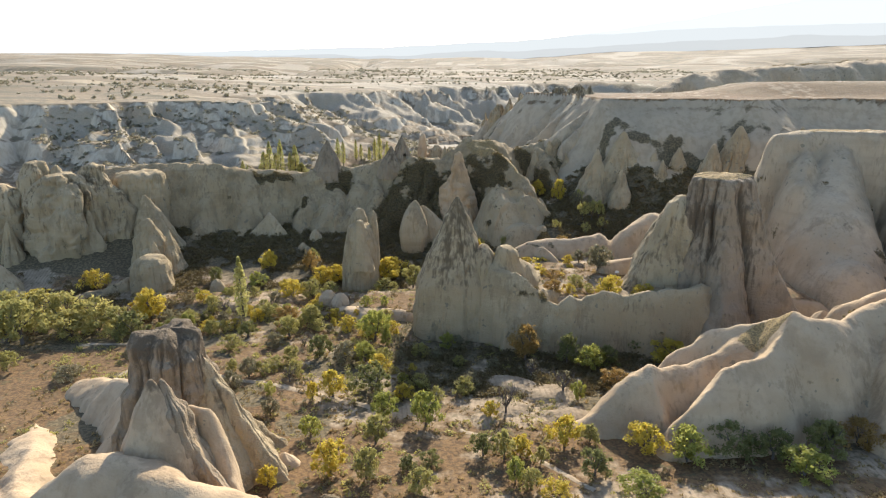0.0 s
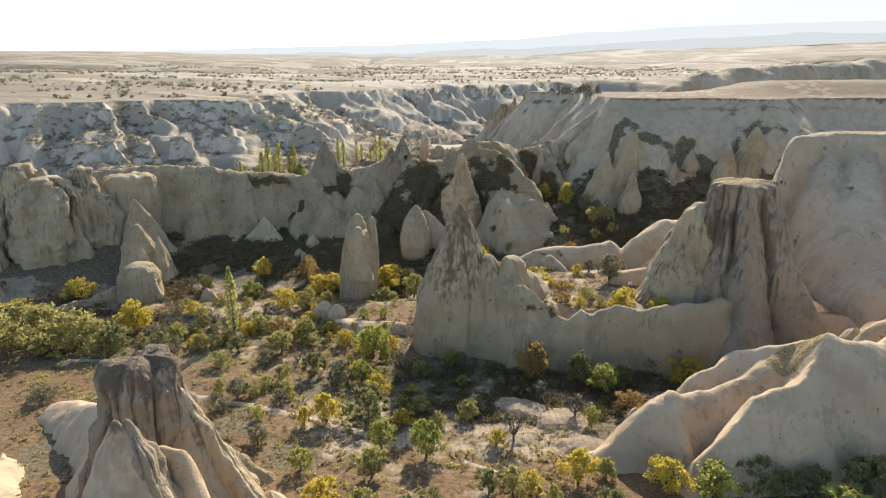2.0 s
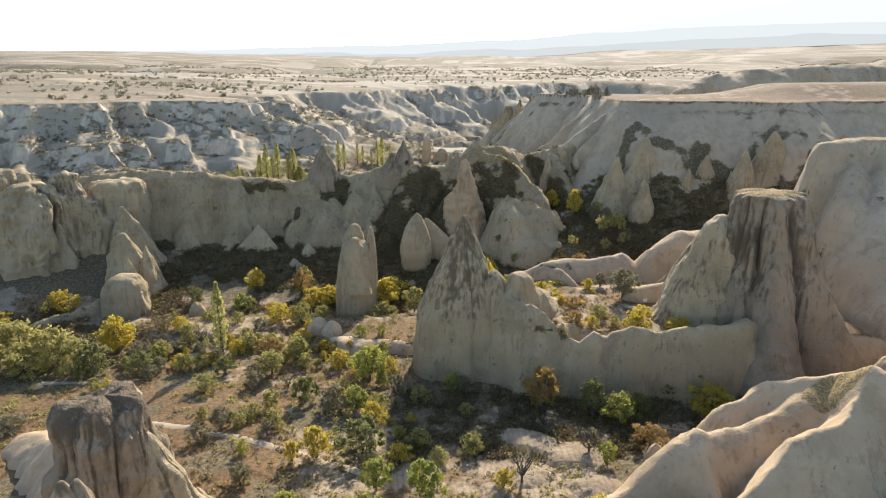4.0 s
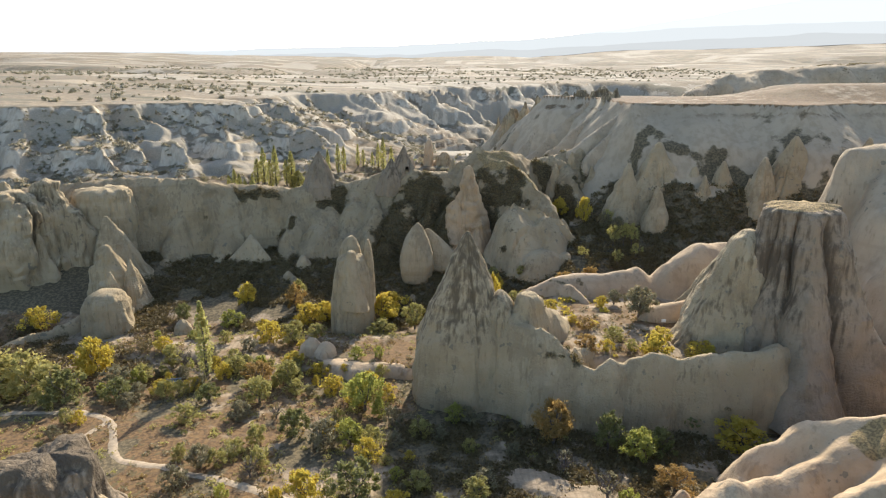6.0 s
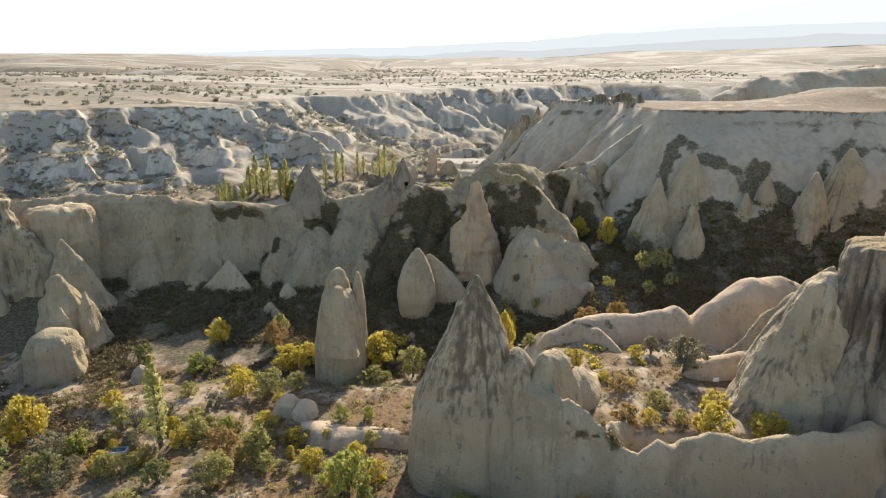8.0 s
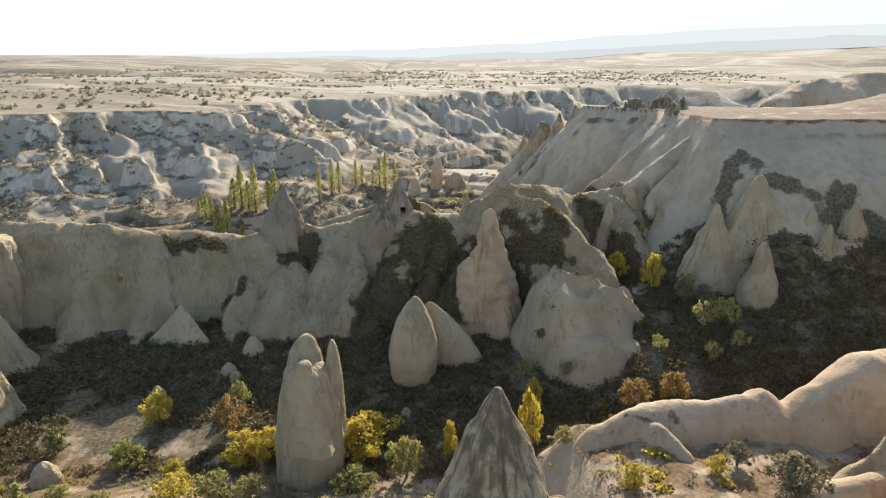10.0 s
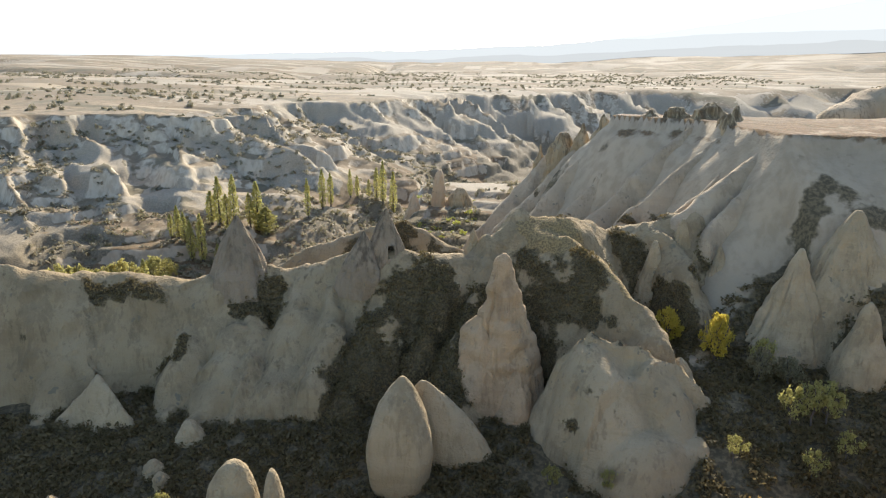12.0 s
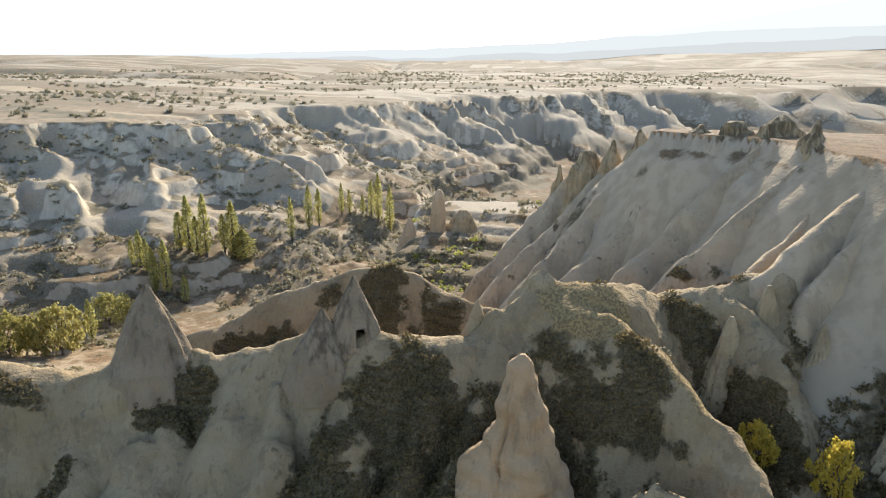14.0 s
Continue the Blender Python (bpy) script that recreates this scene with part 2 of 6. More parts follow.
def along(x, y, pts):
    """Distance to a polyline, its sign (positive to its left), the way along it, and its further columns blended."""
    pts = np.array(pts, float)
    best = np.full(np.shape(x), 1e9)
    sign, way = np.ones(np.shape(x)), np.zeros(np.shape(x))
    extra = [np.zeros(np.shape(x)) for _ in range(pts.shape[1] - 2)]
    s0 = 0.0
    for p, q in zip(pts[:-1], pts[1:]):
        dx, dy = q[0] - p[0], q[1] - p[1]
        size = math.hypot(dx, dy)
        t = np.clip(((x - p[0]) * dx + (y - p[1]) * dy) / size**2, 0, 1)
        d = np.hypot(x - p[0] - t * dx, y - p[1] - t * dy)
        near = d < best
        best = np.where(near, d, best)
        sign = np.where(near, np.where(dx * (y - p[1]) - dy * (x - p[0]) >= 0, 1.0, -1.0), sign)
        way = np.where(near, s0 + t * size, way)
        extra = [np.where(near, p[2 + k] + t * (q[2 + k] - p[2 + k]), e) for k, e in enumerate(extra)]
        s0 += size
    return (best, sign, way, *extra)


def smax(a, b, k):
    """The higher of two, with a soft hollow of about k metres where they meet."""
    h = np.clip(0.5 + 0.5 * (a - b) / k, 0, 1)
    return b + (a - b) * h + k * h * (1 - h)


def spur(x, y, pts, power=1.5, flute=0.0, size=3.0, seed=0, warp=1.0):
    """Height of a rock spur: a crest of x, y, top, half width and fall, dropping away to both sides."""
    wx = x + warp * fbm(x / 7, y / 7, 0, 3, seed)
    wy = y + warp * fbm(x / 7, y / 7, 5.5, 3, seed + 3)
    d, _, way, top, wide, fall = along(wx, wy, pts)
    r = d / wide
    if flute:
        r = r * (1 + flute * vnoise(way / size, np.minimum(r, 2) * 0.7, 0, seed + 5) + 0.5 * flute * vnoise(way / size * 2.3, np.minimum(r, 2) * 1.3, 0, seed + 9))
    h = top - fall * np.abs(r) ** power
    return np.where(r > 1.6, np.minimum(h, top - fall * 1.6**power), h)


# the edges of the two plateaus, the left one seen across the canyon
LEFT_EDGE = [(-900, 150), (-400, 250), (-215, 272), (-150, 300), (-108, 322), (-96, 366), (-72, 424), (-40, 486), (20, 566), (130, 640), (330, 720), (900, 900), (3000, 1500)]
RIGHT_EDGE = [(400, 130), (150, 168), (112, 182), (96, 182), (84, 177), (74, 182), (58, 182.5), (46, 185), (41, 204), (29, 221), (32, 225), (46, 220), (64, 214), (90, 217), (140, 228), (400, 270)]
# pale cones worn out of the slope under the right plateau: place, top and reach
APRONS = [(48.2, 168.6, 43.4, 13.0), (62.0, 165.0, 39.5, 8.5), (77.2, 164.5, 45.2, 13.0), (29.8, 177.0, 40.0, 7.5), (92.5, 163.0, 45.0, 10.0)]


def ground_height(x, y):
    x, y = np.asarray(x, float), np.asarray(y, float)
    big, small = fbm(x / 55, y / 55, 0, 3, 1), fbm(x / 6, y / 6, 0, 4, 2)
    # the orchard floor, the scrub hollow and the canyon floor beyond the long ridge
    z = np.interp(y, [-400, 0, 45, 70, 95, 128, 145, 158, 172, 186, 215, 250, 305, 420, 700], [30, 22, 17.5, 15.4, 14.1, 12.4, 14.5, 18.5, 21, 17, 9, 5, 1.5, 3, 12])
    z = z + 0.9 * big + 0.35 * small
    z = z + 5.5 * step(8, 30, x) * step(128, 150, y) * step(215, 180, y)
    z = z + 6.5 * step(-55, -95, x) * step(120, 165, y) * step(230, 190, y)
    # ledge behind the fin, where shrubs grow between bare rock
    court = step(9, 15, x + 0.06 * (y - 100)) * step(99.6, 102.4, y) * step(139, 131, y + 0.12 * x + 1.5 * small)
    z = z + court * (21.5 + 0.7 * small - z) * step(75, 62, x)
    # banked orchard plots round the pillar
    z = z + 1.7 * step(111.4, 112.8, y + 0.12 * (x + 14)) * step(131, 124, y) * step(-27, -22, x) * step(3, -3, x)
    z = z + 1.1 * step(116.4, 117.4, y + 0.1 * (x + 42)) * step(131, 125, y) * step(-58, -52, x) * step(-29, -33, x)
    # old garden terraces in front of the far column
    d, sign, *_ = along(x, y, [(-60, 188), (-42, 205), (-30, 232), (-22, 262), (-22, 300), (5, 320)])
    bench = step(3, -9, d * sign) * step(180, 196, y) * step(305, 285, y) * step(60, 30, x)
    row = (x * 0.12 + (y - 214) * 0.5 + 3 * big) / 4.2
    terrace = 16.5 + 1.35 * (np.floor(row) + step(0.82, 1.0, row - np.floor(row)))
    z = z + bench * (np.clip(terrace, 16.5, 26) + 0.3 * small - z)
    # the plateau on the right and its worn front
    d, sign, way = along(x + 3 * fbm(x / 14, y / 14, 0, 3, 8), y + 3 * fbm(x / 14, y / 14, 3, 3, 9), RIGHT_EDGE)
    s = -d * sign
    gully = ridged(way / 13, s / 55, 0, 3, 11)
    flank = np.interp(-s + 1.0 * big, [0, 0.8, 4, 12, 17, 23, 31, 42], [51.0, 49.4, 46.8, 41.0, 34.0, 27, 20, 15])
    flank = np.where(x < 44, np.minimum(flank, 50.6 + 34 * s / 29), flank)
    flank = flank + (gully - 0.62) * (2.2 + 3 * step(-10, -26, s)) * step(0, -9, s) * step(-50, -30, s)
    top = 51.0 + 0.5 * big + 0.012 * np.clip(s, 0, 400) + 3.5 * step(72, 105, x) * step(185, 205, y)
    right = np.where(s > 0, top, flank)
    z = np.where(s > -60, smax(right, z, 3.0), z)
    # the long plateau beyond the canyon, cut by gullies
    d, sign, way = along(x + 15 * fbm(x / 40, y / 40, 0, 4, 21), y + 15 * fbm(x / 40, y / 40, 7, 4, 22), LEFT_EDGE)
    s = d * sign
    rill = ridged(way / 38 + 0.3 * fbm(x / 30, y / 30, 0, 2, 27), s / 260, 0, 2, 23)
    spurs = ridged(way / 19 + 0.5 * fbm(x / 22, y / 22, 0, 2, 33), s / 110, 0, 2, 34)
    fine = ridged(way / 8 + 0.6 * fbm(x / 12, y / 12, 0, 2, 31), s / 40, 0, 3, 24)
    s = s + (58 * (rill - 0.58) * step(-110, -20, s) + 20 * (spurs - 0.6) * step(-90, -15, s) + 9 * (fine - 0.6) * step(-60, -6, s)) * step(45, -5, s)
    out = np.clip(-s, 0, 300)
    reach = out + 4 * fbm(x / 16, y / 16, 0, 3, 30)
    face = np.interp(reach, [-40, 0, 8, 12, 34, 38, 50, 66, 70, 80, 100], [44, 43, 38, 34, 27, 20, 17, 12, 6, 4, 1])
    face = 0.6 * face + 0.4 * (43 - 42 * np.clip(reach / 88, 0, 1)) + 1.1 * fbm(x / 5, y / 5, 0, 3, 29) + 1.6 * (ridged(x / 9, y / 9, 0, 3, 35) - 0.6)
    rung = face / 4.5 + 0.7 * fbm(x / 14, y / 14, 0, 3, 36)
    rung = rung - np.floor(rung)
    face = face + 2.2 * (step(0.72, 1.0, rung) - rung) * step(-0.3, 0.2, fbm(x / 25, y / 25, 0, 2, 37))
    face = np.where(out < 3, np.maximum(face, 40), face)
    inland = np.clip(s, 0, 6000)
    upland = 43 - 5 * step(45, 0, inland) * step(0.5, 0.9, rill) + 0.034 * np.minimum(inland, 200) + 0.019 * np.clip(inland - 200, 0, 6000) + 2.0 * big * step(0, 60, inland)
    upland = upland + step(0, 120, inland) * 3 * fbm(x / 120, y / 120, 0, 3, 26) + 26 * step(200, 1500, inland) * fbm(x / 700, y / 700, 0, 3, 25)
    upland = upland + step(500, 3300, y) * 70 * step(-0.1, 0.75, x / np.maximum(y, 1))
    upland = upland - step(150, 500, inland) * step(1600, 900, inland) * 22 * step(0.55, 0.8, ridged(x / 420, y / 330, 0, 2, 28))
    left = np.where(s > 0, upland, face)
    return np.where((s > -90) & (y > 120), smax(left, z, 2.0), z)

# ---------------------------------------------------------------- mesh helpers
def sheet(name, x, y, z, mat, keep=None, wrap=False, cells=None, **weights):
    """A mesh from rows and columns of points; keep picks its faces; weights become point attributes."""
    rows, cols = x.shape
    index = np.arange(rows * cols).reshape(rows, cols)
    right = np.roll(index, -1, 1) if wrap else index[:, 1:]
    left = index if wrap else index[:, :-1]
    quads = np.stack([left[:-1], right[:-1], right[1:], left[1:]], -1).reshape(-1, 4)
    if cells is not None:
        quads = quads[cells.ravel()]
    if keep is not None:
        quads = quads[keep.ravel()[quads].any(1)]
    used, quads = np.unique(quads, return_inverse=True)
    quads = quads.reshape(-1, 4)
    points = np.stack([x.ravel(), y.ravel(), z.ravel()], 1)[used]
    me = bpy.data.meshes.new(name)
    me.vertices.add(len(points))
    me.vertices.foreach_set("co", points.astype(np.float32).ravel())
    me.loops.add(quads.size)
    me.loops.foreach_set("vertex_index", quads.astype(np.int32).ravel())
    me.polygons.add(len(quads))
    me.polygons.foreach_set("loop_start", np.arange(0, quads.size, 4, dtype=np.int32))
    me.polygons.foreach_set("use_smooth", np.ones(len(quads), bool))
    me.update(calc_edges=True)
    for key, value in weights.items():
        layer = me.attributes.new(key, "FLOAT", "POINT")
        layer.data.foreach_set("value", np.broadcast_to(value, x.shape).ravel()[used].astype(np.float32))
    me.materials.append(mat)
    return me if cells is None else (me, used)


def spread(stops):
    """Grid lines from stops of place and spacing."""
    out = [stops[0][0]]
    for (a, da), (b, db) in zip(stops[:-1], stops[1:]):
        n = max(1, int(round((b - a) / ((da + db) / 2))))
        f = (np.arange(n) + 1) / n
        ratio = db / da
        f = f if abs(ratio - 1) < 0.01 else (ratio**f - 1) / (ratio - 1)
        out += list(a + (b - a) * f)
    return np.array(out)


def blob(x, y, cx, cy, rx, ry, turn=0.0):
    """1 inside an ellipse, falling to 0 round it."""
    c, s = math.cos(radians(turn)), math.sin(radians(turn))
    u, v = ((x - cx) * c + (y - cy) * s) / rx, (-(x - cx) * s + (y - cy) * c) / ry
    return np.clip(1.5 - np.hypot(u, v), 0, 1)


def grid_normals(x, y, z, wrap=False):
    """Smooth normals of a grid of points, so that its pieces meet with no seam."""
    p = np.stack([x, y, z], -1)
    du = (np.roll(p, -1, 1) - np.roll(p, 1, 1)) if wrap else np.gradient(p, axis=1)
    n = np.cross(du, np.gradient(p, axis=0))
    return n / (np.linalg.norm(n, axis=-1)[..., None] + 1e-9)


# ---------------------------------------------------------------- ground
TRACKS = [
    [(-62, 99), (-52, 100), (-46, 98), (-43, 93), (-41, 88.5), (-34, 86.5), (-28, 84.8), (-22, 82.5), (-17, 80.5), (-9, 76.5)],
    [(-46, 97), (-47.5, 91), (-49, 86)],
    [(2, 71), (8, 67), (12, 62), (16, 57)],
]


def build_ground():
    xs = spread([(-4600, 320), (-900, 60), (-330, 8), (-210, 2.2), (-150, 1.3), (-112, 0.9), (-60, 0.75), (60, 0.75), (96, 1.1), (150, 3.5), (400, 22), (1000, 80), (4600, 320)])
    ys = spread([(-500, 60), (0, 8), (40, 1.0), (60, 0.75), (190, 0.8), (340, 1.25), (480, 2.6), (700, 9), (1300, 28), (4700, 190)])
    x, y = np.meshgrid(xs, ys)
    z = ground_height(x, y)
    fine = fbm(x / 2.2, y / 2.2, 0, 3, 41)
    near = step(420, 150, y)
    z = z + 0.18 * near * fine
    patch = fbm(x / 13, y / 13, 0, 4, 42)
    straw = 0.5 + 0.85 * patch + 0.55 * step(-32, -52, x) * step(118, 104, y) + 0.5 * step(200, 320, y)
    straw = straw + 0.45 * blob(x, y, -30, 62, 16, 16) + 0.4 * step(49, 51, z)
    high = 7 * step(28, 42, x)
    scrub = 1.15 * step(132, 140, y + 5 * patch) * step(182, 176, y) * step(27, 22, z + 3 * patch - high)
    # sand patch on the left half covered in scrub colour, darkening it as shade
    scrub = scrub - 0.35 * blob(x, y, -47, 138, 9, 10) + 0.5 * blob(x, y, -45, 131, 14, 8)
    scrub = np.maximum(scrub, 0.95 * step(186, 194, y) * step(0.02, 0.2, patch) * step(40, 30, z))
    scrub = np.maximum(scrub, 0.8 * step(250, 300, y) * step(0.0, 0.25, fbm(x / 16, y / 16, 0, 4, 47)) * step(44, 40, z))
    scrub = np.maximum(scrub, 0.75 * step(350, 420, y) * step(0.1, 0.3, fbm(x / 60, y / 30, 0, 4, 48)))
    scrub = np.maximum(scrub, 0.9 * step(0.1, 0.28, fbm(x / 9, y / 9, 0, 4, 49)) * step(60, 75, y) * step(125, 110, y) * step(-65, -45, x) * step(12, 0, x))
    scrub = np.maximum(scrub, 0.85 * step(8, 16, x) * step(110, 90, y) * step(66, 76, y) * step(0.0, 0.2, patch + 0.2))
    scrub = np.maximum(scrub, 0.9 * blob(x, y, -66, 101, 16, 5))
    d, sign, way = along(x + 3 * fbm(x / 14, y / 14, 0, 3, 8), y + 3 * fbm(x / 14, y / 14, 3, 3, 9), RIGHT_EDGE)
    s = -d * sign
    for ax, ay, az, ar in APRONS:
        fall = np.abs(x - ax) / ar
        band = y - (ay + 0.45 * ar - 0.75 * ar * fall) + 2.5 * patch
        scrub = np.maximum(scrub, 0.54 * step(-2.0, 0.5, band) * step(6.5, 2.0, band + 2.0 * fall) * step(1.6, 1.0, fall) + 0.75 * fbm(x / 5, y / 5, 0, 3, 46))
    # scrub before chimney and fin, laid where their shadows fall to blacken them
    scrub = np.maximum(scrub, 1.1 * blob(x, y, 0.5, 94, 7.5, 9) + 0.5 * fbm(x / 3, y / 3, 0, 3, 45))
    scrub = np.maximum(scrub, 0.95 * step(89.5, 92.5, y - 0.25 * (x - 12) * step(12, 40, x) + 3 * patch) * step(4, 8, x) * step(62, 56, x) * step(103, 99, y))
    scrub = np.maximum(scrub, 1.1 * step(35, 31, z + 6 * patch + 4 * fbm(x / 4, y / 4, 0, 4, 44)) * step(33, 40, x) * step(193, 187, y) * step(140, 148, y + 0.6 * (x - 40)) * step(-8, -11, s))
    # zone whose colours are paled for haze, less so on the canyon floor
    far_haze = step(195, 300, y + 0.35 * np.abs(x) + 25 * patch) * (1 - 0.75 * step(21, 10, z))
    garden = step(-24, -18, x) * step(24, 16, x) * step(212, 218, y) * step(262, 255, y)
    far_haze = far_haze * (1 - garden)
    scrub = np.maximum(scrub, garden * (0.5 + 0.9 * fbm(x / 5, y / 5, 0, 3, 50)))
    ob = new("ground", sheet("ground", x, y, z, GROUND, straw=straw, scrub=scrub, far_haze=far_haze, bare=step(-1.0, -3.5, s) * step(-50, -40, s) * step(215, 205, y) * step(22, 30, x)))
    tagged(ob, "sandy valley ground with dry grass, scrub and pale eroded slopes", "ground", kind="structure")


def build_path(route, wide):
    """A trodden footpath, lying just over the ground."""
    pts = np.array(route, float)
    s = np.r_[0, np.cumsum(np.hypot(*np.diff(pts, axis=0).T))]
    f = np.arange(0, s[-1], 0.5)
    cx, cy = np.interp(f, s, pts[:, 0]), np.interp(f, s, pts[:, 1])
    for _ in range(14):
        cx[1:-1], cy[1:-1] = (cx[:-2] + cx[2:]) / 2, (cy[:-2] + cy[2:]) / 2
    cx, cy = cx + 0.5 * fbm(f / 5, 1.5, 0, 2, 95), cy + 0.5 * fbm(f / 5, 4.5, 0, 2, 95)
    tx, ty = np.gradient(cx), np.gradient(cy)
    size = np.hypot(tx, ty) + 1e-9
    side = np.linspace(-1, 1, 5)[None] * wide * (1 + 0.4 * fbm(f / 2, 2.5, 0, 2, 96))[:, None]
    x, y = cx[:, None] - side * (ty / size)[:, None], cy[:, None] + side * (tx / size)[:, None]
    z = ground_height(x, y) + 0.18 * fbm(x / 2.2, y / 2.2, 0, 3, 41) + 0.10 - 0.10 * np.abs(np.linspace(-1, 1, 5))[None] ** 2
    tagged(new("footpath", sheet("footpath", x, y, z, PATH_SOIL)), "narrow trodden sandy footpath through the orchard", "path", kind="structure")


build_ground()
for k, route in enumerate(TRACKS):
    build_path(route, (0.55, 0.4, 0.4)[k])


# ---------------------------------------------------------------- rock formations
SPOTS = []  # where scrub has taken hold on the rock


def rock_field(name, label, box, cell, spurs, mat=TUFF, rough=0.5, soft=1.2, crag=0.0, flat=None, scrub=(), straw=(), crust=0.0, seed=0, group="", words=("crest", "buttress"), sharp=None):
    """A broad rock body: spurs melted together over a fine grid, with worn hollows and flutes."""
    x0, x1, y0, y1 = box
    sharp = (0.15 if mat is CREAM else 1.0) if sharp is None else sharp
    x, y = np.meshgrid(np.arange(x0, x1 + cell, cell), np.arange(y0, y1 + cell, cell))
    g = ground_height(x, y)
    h = None
    for k, (pts, power, flute, size) in enumerate(spurs):
        one = spur(x, y, pts, power, flute, size, seed + 13 * k)
        owner = np.zeros(x.shape, int) if h is None else np.where(one > h, k, owner)
        h = one if h is None else smax(one, h, soft)
    wx, wy = x + 1.2 * fbm(x / 3, y / 3, 2.5, 3, seed + 72), y + 1.2 * fbm(x / 3, y / 3, 7.5, 3, seed + 73)
    crack = step(0.86, 1.0, 1 - np.abs(vnoise(wx / 4.6, wy / 4.6, h / 9, seed + 74))) * step(-0.1, 0.25, fbm(x / 9, y / 9, 0, 2, seed + 75))
    h = h + rough * (1.5 * fbm(x / 5, y / 5, h / 7, 3, seed + 70) + (0.25 + 0.5 * sharp) * fbm(wx / 1.7, wy / 1.7, h / 3.5, 3, seed + 71) - 0.9 * sharp * crack)
    h = h + (0.9 * rough * sharp + crag) * (ridged(wx / 2.6, wy / 2.6, h / 8, 3, seed + 76) - 0.62) + crag * 0.7 * (ridged(wx / 0.9, wy / 0.9, h / 3, 2, seed + 77) - 0.6)
    if flat is not None:
        h = np.minimum(h, flat + 0.35 * fbm(x / 1.6, y / 1.6, 0, 3, seed + 78))
    z = np.maximum(h, g - 3.0)
    px = x + (0.5 + sharp) * rough * fbm(x / 3, y / 3, z / 2.2, 4, seed + 80)
    py = y + (0.5 + sharp) * rough * fbm(x / 3, y / 3, z / 2.2 + 9, 4, seed + 81)
    dy_, dx_ = np.gradient(z, cell)
    steep = np.hypot(dx_, dy_) + 1e-6
    push = (0.7 * rough * sharp + 1.5 * crag) * (ridged(px / 2.1, py / 2.1, z / 9, 3, seed + 82) - 0.62) * step(0.7, 2.0, steep)
    px, py = px - push * dx_ / steep, py - push * dy_ / steep
    weeds = sum((w * blob(x, y, *e) for w, e in scrub), np.zeros_like(x)) + 0.75 * fbm(x / 4.5, y / 4.5, z / 4.5, 4, seed + 90) + 0.45 * fbm((x + 0.6 * z) / 1.9, y / 1.9, z / 4, 3, seed + 92)
    dry = sum((w * blob(x, y, *e) for w, e in straw), np.zeros_like(x))
    dark = (crust(x, y, z) if callable(crust) else crust) + 0.5 * fbm(x / 8, y / 8, z / 8, 3, seed + 91)
    shown = h > g - 1.2
    grown = shown & (weeds > 0.52) & (dry < 0.4)
    SPOTS.append(np.stack([px[grown], py[grown], z[grown]], 1))
    if len(spurs) < 3 or not words:
        me = sheet(name, px, py, z, mat, keep=shown, scrub=weeds, straw=dry, crust=dark)
        return tagged(new(name, me), label, "rock", group)
    cx, cy = float(px[shown].mean()), float(py[shown].mean())
    root = tagged(new(name), label, "rock", group)
    root.location = (cx, cy, 0)
    normals = grid_normals(px, py, z).reshape(-1, 3)
    for k in range(len(spurs)):
        mine = (shown[:-1, :-1] | shown[1:, :-1] | shown[:-1, 1:] | shown[1:, 1:]) & (owner[:-1, :-1] == k)
        if mine.sum() < 40:
            continue
        me, used = sheet(words[min(k, 1)], px - cx, py - cy, z, mat, cells=mine, scrub=weeds, straw=dry, crust=dark)
        me.normals_split_custom_set_from_vertices(normals[used])
        new(words[min(k, 1)], me).parent = root
    return root


